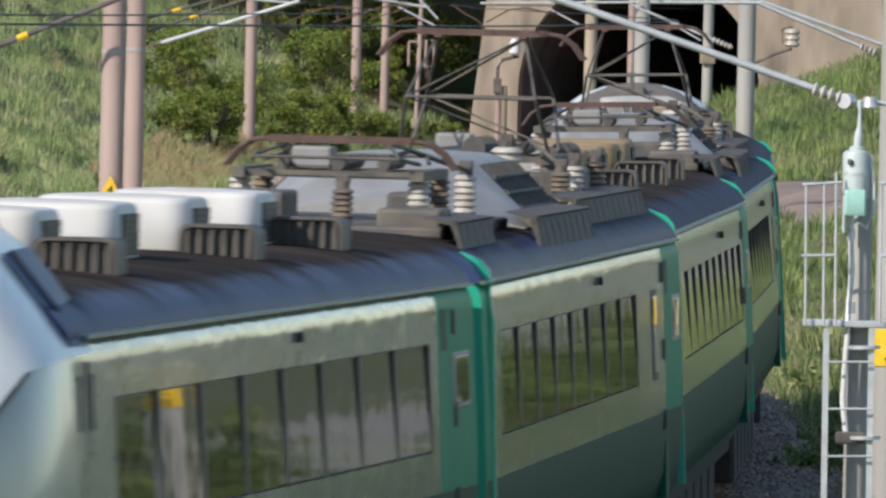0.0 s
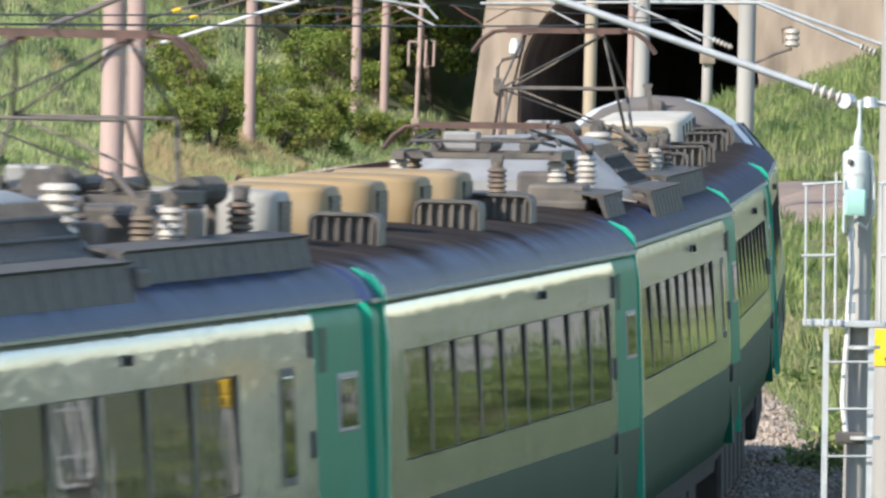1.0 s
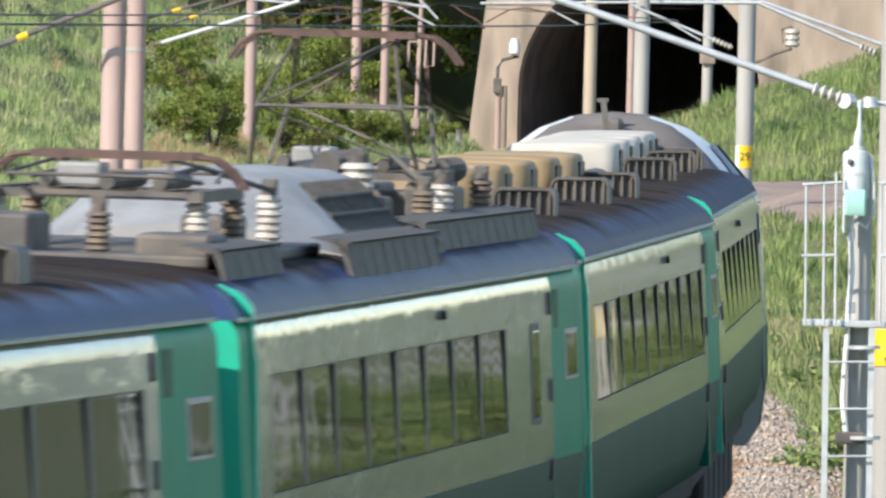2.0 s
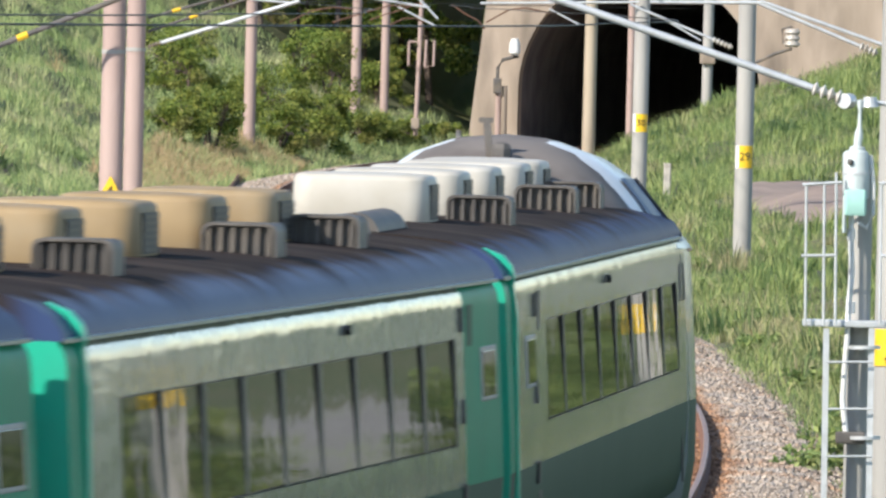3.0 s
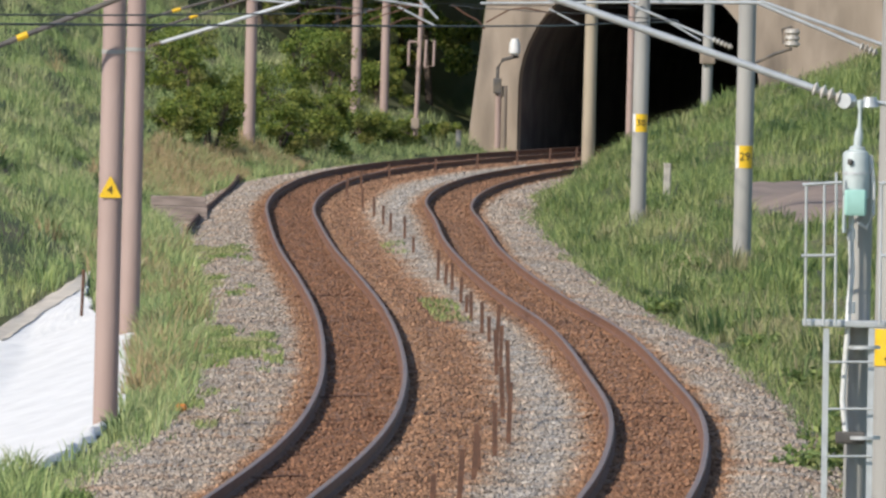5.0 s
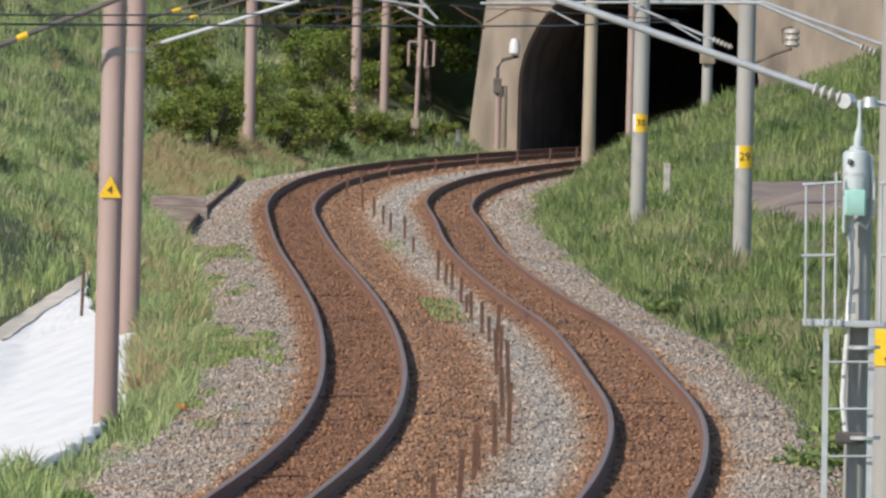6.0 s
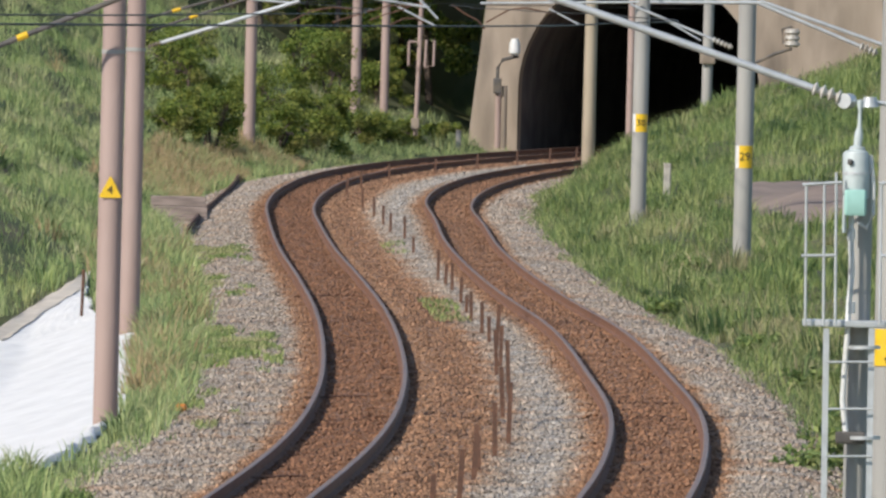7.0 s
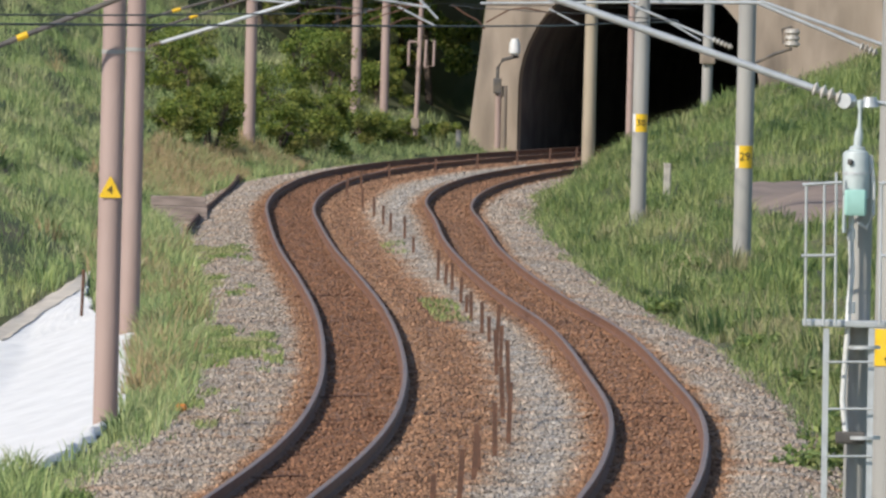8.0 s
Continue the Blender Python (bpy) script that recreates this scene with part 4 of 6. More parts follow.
def build_train():
    # front coach and rear coach carry a cab; two coaches carry two pantographs each
    c6 = car(19.2, 3.6, 18.1, 8, 9.9, 2.95, False, True, eave=19.15)
    for y in (4.7, 7.8, 10.9, 13.9, 15.8):
        louvred_unit(c6, y, M_ACC)
    for y in (6.6, 13.2, 16.0):
        hood(c6, y, 0.70)
        hood(c6, y, -0.70)
    roof_duct(c6, 0.3, 2.6)
    c1 = car(17.6, 2.3, 16.1, 8, 8.6, 1.6, False, True, green_front=True)
    for y in (2.7, 5.8, 8.8, 11.9, 14.2):
        louvred_unit(c1, y, M_ACW)
    for y in (3.1, 7.1, 12.9):
        hood(c1, y, -0.70, flip=True)
        hood(c1, y, 0.70, flip=True)
    out = [c1]
    for kind in "ABAC":
        if kind == "A":
            c = car(19.65, 1.45, 14.65, 8, 10.65, 17.95, True, False, narrow=16.5)
            pantograph(c, 5.0, False)
            pantograph(c, 17.0, True)
            big_cooler(c, 8.0, 13.4)
            edge_screen(c, 1.2, 4.0, 1.22, 0.05)
            edge_screen(c, 6.6, 11.6, 1.36)
            edge_screen(c, 12.2, 19.2, 1.20, 0.04)
            for x, y, h, r, mt in ((0.72, 6.9, 0.42, 0.085, M_PORC), (0.45, 14.0, 0.55, 0.12, M_PORC), (0.1, 13.8, 0.42, 0.085, M_PORC), (0.80, 14.9, 0.36, 0.08, M_PORCB), (0.85, 15.6, 0.40, 0.08, M_PORC),
                                   (0.35, 15.2, 0.36, 0.08, M_PORCB), (0.80, 18.6, 0.40, 0.085, M_PORCB), (0.35, 18.8, 0.36, 0.08, M_PORC), (0.25, 2.4, 0.36, 0.08, M_PORCB)):
                b = Build()
                insulator(b, x, y, 3.46, h, r, 9)
                part("insulator", b, mt, c, soft=True)
                b = Build()
                b.tube([(x, y, 3.46 + h), (x, y, 3.46 + h + 0.05)], r * 0.6, 10)
                b.box(x - 0.05, x + 0.05, y - 0.04, y + 0.04, 3.46 + h + 0.04, 3.46 + h + 0.10, bev=0.01)
                part("terminal_cap", b, M_EQUIP, c)
            b = Build()
            b.box(-0.95, 0.98, 1.9, 7.5, 3.50, 3.58, bev=0.02)
            part("gear_deck", b, M_EQUIP, c, "dusty raised deck under the roof gear")
            b = Build()
            b.box(-0.95, 0.98, 13.6, 19.0, 3.50, 3.57, bev=0.02)
            part("gear_deck", b, M_EQUIP, c, "dusty raised deck under the roof gear")
            b = Build()
            b.tube([(0.75, 6.9, 3.9), (0.4, 6.0, 4.05), (0.3, 5.2, 4.0)], 0.018, 6)
            part("jumper_cable", b, M_EQUIP, c)
            b = Build()
            b.tube([(0.75, 15.0, 3.9), (0.5, 15.6, 4.05), (0.4, 16.4, 3.98)], 0.018, 6)
            part("jumper_cable", b, M_EQUIP, c)
            for x0, x1, y0, y1, z1 in ((0.25, 0.62, 14.2, 14.7, 3.78), (-0.5, 0.1, 18.3, 19.4, 3.82), (0.5, 0.95, 2.2, 3.0, 3.70), (0.55, 0.9, 16.0, 16.6, 3.84), (-0.2, 0.2, 14.6, 15.3, 3.92), (0.1, 0.6, 17.6, 18.2, 3.78),
                                       (-0.6, -0.1, 2.0, 2.9, 3.80), (0.15, 0.5, 7.0, 7.6, 3.74)):
                b = Build()
                b.box(x0, x1, y0, y1, 3.50, z1, bev=0.03)
                part("switch_box", b, M_EQUIP, c)
            for x0, z, y0, y1 in ((0.1, 3.98, 15.2, 16.6), (0.55, 3.92, 18.0, 19.2)):
                b = Build()
                pts, rr = [], []
                for k in range(16):
                    yy = y0 + (y1 - y0) * k / 16
                    pts += [(x0, yy, z), (x0, yy + 0.03, z), (x0, yy + 0.031, z), (x0, yy + (y1 - y0) / 16 - 0.001, z)]
                    rr += [0.09, 0.09, 0.055, 0.055]
                b.tube(pts, rr, 12)
                b.box(x0 - 0.03, x0 + 0.03, y0 + 0.1, y0 + 0.16, 3.5, z)
                b.box(x0 - 0.03, x0 + 0.03, y1 - 0.16, y1 - 0.1, 3.5, z)
                part("ribbed_resistor", b, M_EQUIP, c)
        else:
            sh = 0.2
            c = car(19.65, 1.9, 17.2, 9, 11.6, 17.95, True, False)
            for k in range(5):
                louvred_unit(c, 2.55 + sh + 3.1 * k, M_ACG if (k == 0 and kind == "B") else M_ACY)
            for y in (4.7, 11.7, 15.7):
                hood(c, y + sh * 0.85, 0.70)
                hood(c, y + sh * 0.85, -0.70)
            if kind == "C":
                roof_duct(c, 17.5, 19.8)
        out.append(c)
    out.append(c6)
    for c in out:
        lean_flanks(c)
    return out


TRAIN = build_train()
TINT = "pale sage green railway coach with a grey roof"
for c, txt in zip(TRAIN, ("leading " + TINT, "pale sage green coach carrying two pantographs on its roof", "pale sage green coach with five tan roof units",
                          "pale sage green coach carrying two pantographs on its roof", "pale sage green coach with five tan roof units", "trailing " + TINT)):
    tagged(c, txt, "railway coach", group="coaches of the train")


# ---- land cover: white slope, path ----
def drape(name, ds, left, right, n, lift, mat, label, cat):
    ds = np.asarray(ds, float)
    t = np.concatenate([[0, 0.015], np.linspace(0.03, 0.97, n - 4), [0.985, 1]])
    X = left(ds)[:, None] * (1 - t) + right(ds)[:, None] * t
    D = np.repeat(ds[:, None], n, 1)
    rs = np.random.RandomState(8)
    Z = ground_z(X, D) + lift + 0.02 * np.sin(X * 5 + D * 0.9) * np.sin(D * 1.7 - X * 2) + rs.uniform(-0.012, 0.012, X.shape)
    Z[:, 0] -= lift + 0.25
    Z[:, -1] -= lift + 0.25
    Z[0] -= lift + 0.25
    Z[-1] -= lift + 0.25
    nr, nc = X.shape
    idx = np.arange(nr * nc).reshape(nr, nc)
    f = np.stack([idx[:-1, :-1], idx[:-1, 1:], idx[1:, 1:], idx[1:, :-1]], -1).reshape(-1, 4)
    me = quick_mesh(name, np.stack([X, D, Z], -1).reshape(-1, 3), f, mat, mat is not M_EDGE)
    return tagged(new(name, me), label, cat, kind="structure")


def wobble(d, a):
    return a * np.sin(d * 1.9) + 0.6 * a * np.sin(d * 4.3 + 1.0)


WHITE_R = lambda d: np.interp(d, [140, 156.2, 166, 175.5, 186.8, 208, 230, 248.5, 258], [-5.3, -4.73, -4.19, -4.03, -3.97, -4.35, -4.82, -5.95, -6.45]) + wobble(d, 0.05)
EDGE_L = lambda d: np.interp(d, [237.8, 244.5, 247.8, 250.5, 252.8, 254.8, 258.0, 258.8], [-7.82, -7.76, -7.58, -7.31, -7.03, -6.73, -6.45, -6.4])
EDGE_R = lambda d: np.interp(d, [228.2, 236.0, 243.2, 247.8, 250.5, 252.5, 255.0, 255.8], [-7.5, -7.48, -7.43, -7.23, -6.96, -6.66, -6.37, -6.32])
WHITE_L = lambda d: np.where(d < 243, -9.5, EDGE_R(d) - 0.12)
M_EDGE = material("pale_concrete_edge", (0.72, 0.64, 0.54), 0.9, second=(0.60, 0.53, 0.44), scale=2.5, bump=0.3)
drape("white_slope", np.arange(140, 258.1, 0.6), WHITE_L, WHITE_R, 40, 0.06, M_WHITE, "bright white sprayed concrete slope beside the grass", "slope")
drape("concrete_edge", np.arange(243, 260.1, 0.6), EDGE_L, EDGE_R, 8, 0.08, M_EDGE, "weathered concrete edging along the white slope", "edging")
drape("gravel_yard", np.arange(90, 340, 5.0), lambda d: xr(d) + 12.5 + 1.2 * np.sin(d * 0.21) + 0.8 * np.sin(d * 0.5), lambda d: xr(d) + 46.0, 20, 0.05, M_YARD, "pale gravel yard beyond the grass bank", "yard")
drape("asphalt_path", np.arange(302, 358, 1.5), lambda d: np.interp(d, [302, 330, 358], [7.55, 7.1, 7.4]), lambda d: np.interp(d, [302, 330, 358], [8.0, 9.6, 11.0]), 14, 0.04, M_PATH, "grey asphalt path in the grass", "path")


# ---- grass ----
def leaf_material(name, cols, island, trans=0.35, dry=(0.5, 0.68)):
    m = material(name, cols[0], 0.55, second=cols[1], scale=0.55, third=cols[2], third_scale=0.28, third_mix=dry, random_island=island, spec=0.3)
    nt = m.node_tree
    b, out = nt.nodes["Principled BSDF"], nt.nodes["Material Output"]
    tr = nt.nodes.new("ShaderNodeBsdfTranslucent")
    src = b.inputs["Base Color"].links[0].from_socket
    nt.links.new(src, tr.inputs["Color"])
    mx = nt.nodes.new("ShaderNodeMixShader")
    mx.inputs[0].default_value = trans
    nt.links.new(b.outputs[0], mx.inputs[1])
    nt.links.new(tr.outputs[0], mx.inputs[2])
    nt.links.new(mx.outputs[0], out.inputs["Surface"])
    return m


M_GRASS_R = leaf_material("fresh_grass", ((0.17, 0.27, 0.082), (0.30, 0.38, 0.14), (0.46, 0.42, 0.23)), 0.6)
M_GRASS_L = leaf_material("mixed_grass", ((0.25, 0.375, 0.13), (0.41, 0.49, 0.22), (0.57, 0.51, 0.31)), 0.55, dry=(0.52, 0.72))
# darker copy of the grass: shade pockets between tussocks put into colour
M_GRASS_SHADE = leaf_material("shade_dark_grass", ((0.075, 0.14, 0.052), (0.11, 0.18, 0.065), (0.15, 0.185, 0.08)), 0.4)
M_STRAW = leaf_material("dry_grass", ((0.58, 0.44, 0.24), (0.44, 0.35, 0.18), (0.33, 0.32, 0.14)), 0.3)
M_BUSH = leaf_material("dark_shrub_leaf", ((0.12, 0.18, 0.055), (0.18, 0.235, 0.08), (0.20, 0.215, 0.09)), 0.5)
M_LEAF = leaf_material("shrub_leaf", ((0.15, 0.23, 0.045), (0.27, 0.31, 0.075), (0.22, 0.21, 0.08)), 0.6, 0.35)


def clump_noise(x, d, k, seed):
    return (np.sin(x * 1.3 * k + d * 0.11 * k + seed) + np.sin(x * 0.7 * k - d * 0.23 * k + 2.1 * seed) + np.sin(x * 2.9 * k + d * 0.37 * k + 0.7 * seed)) / 3


def blades(name, x, d, h, w, mat, label, seed, zf=ground_z):
    rs = np.random.RandomState(seed)
    n = len(x)
    z = zf(x, d)
    a = rs.uniform(0, 2 * np.pi, n)
    lean = rs.uniform(0.15, 1.0, n) * h
    la = rs.uniform(0, 2 * np.pi, n)
    dx, dy = np.cos(a) * w / 2, np.sin(a) * w / 2 * 0.6
    lx, ly = np.cos(la) * lean, np.sin(la) * lean
    b0 = np.stack([x - dx, d - dy, z - 0.05], -1)
    b1 = np.stack([x + dx, d + dy, z - 0.05], -1)
    m0 = np.stack([x - dx * 0.8 + lx * 0.35, d - dy * 0.8 + ly * 0.35, z + h * 0.6], -1)
    m1 = np.stack([x + dx * 0.8 + lx * 0.35, d + dy * 0.8 + ly * 0.35, z + h * 0.6], -1)
    t = np.stack([x + lx, d + ly, z + h], -1)
    v = np.stack([b0, b1, m0, m1, t], 1).reshape(-1, 3)
    i = (np.arange(n) * 5)[:, None]
    f = np.concatenate([i + [0, 1, 3], i + [0, 3, 2], i + [2, 3, 4]], 1).reshape(-1, 3)
    return tagged(new(name, quick_mesh(name, v, f, mat)), label, "grass", kind="stuff")


def scatter(n, seed, d0, d1, e0, e1, side, power=1.0, k=1.0, cut=-0.4):
    rs = np.random.RandomState(seed)
    d = d0 + (d1 - d0) * rs.rand(n) ** power
    e = e0 + (e1 - e0) * rs.rand(n)
    x = (xr(d) if side > 0 else xl(d)) + side * e
    keep = clump_noise(x, d, k, seed) + rs.uniform(-0.3, 0.3, n) > cut
    back = d - TUNNEL_Y - HILL_SKEW * (x - 6.6) - 16.0 * smooth(2.2, 1.2, x)
    keep &= back < 0.8
    return x[keep], d[keep], rs


def inside_white(x, d):
    return (d > 139) & (d < 258) & (x < WHITE_R(d) + 0.02) & (x > WHITE_L(d))


def tufts(name, x, d, rs, per, reach, h0, h1, w, mat, label, zf=ground_z):
    """tussocks: blades that lean outwards from one root"""
    n = len(x)
    size = rs.uniform(0.6, 1.35, n)
    k = np.repeat(np.arange(n), per)
    m = n * per
    q, a = np.sqrt(rs.rand(m)), rs.uniform(0, 2 * np.pi, m)
    fx, fd = x[k] + np.cos(a) * q * reach * 0.45 * size[k], d[k] + np.sin(a) * q * reach * 0.45 * size[k]
    z = zf(fx, fd)
    h = rs.uniform(h0, h1, m) * size[k] * (1.1 - 0.45 * q)
    lean = h * (0.15 + 0.75 * q) * rs.uniform(0.6, 1.2, m)
    lx, ly = np.cos(a) * lean, np.sin(a) * lean
    b = rs.uniform(0, 2 * np.pi, m)
    ww = w * rs.uniform(0.6, 1.3, m)
    dx, dy = np.cos(b) * ww / 2, np.sin(b) * ww / 2
    b0 = np.stack([fx - dx, fd - dy, z - 0.05], -1)
    b1 = np.stack([fx + dx, fd + dy, z - 0.05], -1)
    m0 = np.stack([fx - dx * 0.8 + lx * 0.4, fd - dy * 0.8 + ly * 0.4, z + h * 0.68], -1)
    m1 = np.stack([fx + dx * 0.8 + lx * 0.4, fd + dy * 0.8 + ly * 0.4, z + h * 0.68], -1)
    t = np.stack([fx + lx, fd + ly, z + h * (1 - 0.25 * q)], -1)
    v = np.stack([b0, b1, m0, m1, t], 1).reshape(-1, 3)
    i = (np.arange(m) * 5)[:, None]
    f = np.concatenate([i + [0, 1, 3], i + [0, 3, 2], i + [2, 3, 4]], 1).reshape(-1, 3)
    return tagged(new(name, quick_mesh(name, v, f, mat)), label, "grass", kind="stuff")


def top_z(x, d):
    return np.maximum(ground_z(x, d), bed_z(x, d) - 0.03)


def on_path(x, d):
    return (d > 302) & (d < 357) & (x > np.interp(d, [302, 330, 358], [7.55, 7.1, 7.4]) - 0.1) & (x < np.interp(d, [302, 330, 358], [8.0, 9.6, 11.0]))


def build_tussocks():
    for n, seed, mat, nm, lab, cut, h0, h1 in ((2600, 51, M_GRASS_R, "tussock_grass", "tall green tussocks on the bank", -0.2, 0.25, 0.6),
                                              (1500, 52, M_GRASS_SHADE, "sedge", "grass tussocks coloured dark as shade on the bank", 0.05, 0.25, 0.55)):
        x, d, rs = scatter(n, seed, 158, 470, 2.5, 11.0, 1, 1.25, 1.0, cut)
        ok = ~on_path(x, d)
        tufts(nm, x[ok], d[ok], rs, 34, 0.42, h0, h1, 0.022, mat, lab)
    for n, seed, mat, nm, lab, cut, h0, h1 in ((1900, 61, M_GRASS_L, "tussock_grass", "pale green tussocks on the hillside", -0.2, 0.22, 0.5),
                                              (1300, 62, M_GRASS_SHADE, "sedge", "grass tussocks coloured dark as shade on the hillside", 0.05, 0.2, 0.5),
                                              (240, 63, M_STRAW, "dry_tussock", "straw-coloured tussocks on the hillside", 0.2, 0.2, 0.45)):
        x, d, rs = scatter(n, seed, 152, 470, 2.6, 12.0, -1, 1.2, 1.0, cut)
        ok = ~inside_white(x, d) & ~((d > 225) & (d < 263) & (x < EDGE_R(d)) & (x > EDGE_L(d) - 0.2)) & ~((d > 300) & (d < 345) & (x - xl(d) > -3.6))
        tufts(nm, x[ok], d[ok], rs, 34, 0.40, h0, h1, 0.022, mat, lab, top_z)
    # taller tufts between the white slope and the ballast
    x, d, rs = scatter(330, 64, 205, 300, 2.5, 3.9, -1, 1.0, 1.4, -0.3)
    ok = ~inside_white(x, d)
    tufts("verge_grass", x[ok], d[ok], rs, 36, 0.4, 0.25, 0.55, 0.022, M_GRASS_L, "tall pale grass between the slope and the ballast", top_z)
    x, d, rs = scatter(300, 65, 178, 300, 2.5, 3.7, -1, 1.0, 1.4, 0.0)
    ok = ~inside_white(x, d)
    tufts("verge_straw", x[ok], d[ok], rs, 36, 0.4, 0.25, 0.6, 0.018, M_STRAW, "dry seeding grass between the slope and the ballast", top_z)


def build_grass():
    # right bank
    x, d, rs = scatter(130000, 11, 150, 497, 1.75, 12.5, 1, 1.1)
    er = x - xr(d)
    path = on_path(x, d)
    edge = 1.75 + 0.25 * clump_noise(x, d, 2.2, 4)
    ok = (er > edge) & ~path
    x, d = x[ok], d[ok]
    n = len(x)
    tall = np.clip(0.5 + 0.9 * clump_noise(x, d * 0.45, 1.9, 9), 0, 1)
    h = (0.12 + 0.38 * tall) * rs.uniform(0.6, 1.3, n)
    h *= 0.45 + 0.55 * smooth(1.7, 2.7, x - xr(d))
    blades("bank_grass", x, d, h, rs.uniform(0.010, 0.023, n), M_GRASS_R, "long fresh green grass on the bank", 12)
    # left bank
    x, d, rs = scatter(190000, 21, 146, 497, 2.2, 14.0, -1, 1.1, 1.0, -1.0)
    el = -(x - xl(d))
    edge = np.interp(d, [146, 175, 220, 300, 340, 380], [1.7, 1.85, 2.25, 2.5, 3.0, 2.5]) + 0.3 * clump_noise(x, d, 2.2, 3)
    ok = (el > edge) & ~inside_white(x, d) & ~((d > 239) & (d < 263) & (x < EDGE_R(d)) & (x > EDGE_L(d) - 0.12)) & ~((d > 225) & (d < 262) & (x < EDGE_R(d)) & (x > EDGE_L(d) - 0.12))
    x, d = x[ok], d[ok]
    n = len(x)
    tall = np.clip(0.5 + 0.9 * clump_noise(x, d * 0.45, 1.9, 5), 0, 1)
    h = (0.11 + 0.36 * tall) * rs.uniform(0.6, 1.3, n)
    blades("hillside_grass", x, d, h, rs.uniform(0.010, 0.023, n), M_GRASS_L, "mixed green and dry grass on the hillside", 22, top_z)
    # straw: by the timbers and along the shoulder
    x, d, rs = scatter(22000, 31, 350, 440, 2.7, 5.0, -1, 1.0, 0.6, -0.5)
    x2, d2, _ = scatter(7000, 32, 190, 290, 2.7, 4.4, -1, 1.0, 1.5, 0.1)
    ok = ~inside_white(x2, d2)
    x, d = np.concatenate([x, x2[ok]]), np.concatenate([d, d2[ok]])
    n = len(x)
    blades("dry_grass", x, d, rs.uniform(0.15, 0.5, n), rs.uniform(0.014, 0.03, n), M_STRAW, "straw-coloured dry grass beside the track", 33)
    # low weeds in the ballast
    x, d, rs = scatter(90000, 41, 150, 300, 1.15, 2.9, -1, 1.2, 1.3, -3.0)
    el = xl(d) - x
    u = d * 0.16 - el * 1.1
    patch = np.sin(u) + 0.8 * np.sin(u * 0.53 + 1.7 + el) + 0.6 * np.sin(el * 7.0 + d * 0.33) + 0.5 * np.sin(d * 0.9 - el * 4.0)
    ok = patch + rs.uniform(-0.8, 0.8, len(x)) + 1.1 * (el - 2.1) > 0.93
    x, d = x[ok], d[ok]
    x2, d2, _ = scatter(700, 42, 236, 252, 1.3, 1.9, 1, 1.0, 1.0, -0.6)
    x2 = xl(d2) + (x2 - xr(d2)) + 0.1
    x3, d3, _ = scatter(260, 43, 296, 308, 1.7, 2.2, 1, 1.0, 1.0, -0.6)
    x3 = xl(d3) + (x3 - xr(d3))
    x, d = np.concatenate([x, x2, x3]), np.concatenate([d, d2, d3])
    n = len(x)
    blades("ballast_weeds", x, d, rs.uniform(0.03, 0.11, n), rs.uniform(0.014, 0.03, n), M_GRASS_R, "low green weeds growing in the ballast", 44, bed_z)


build_grass()
build_tussocks()


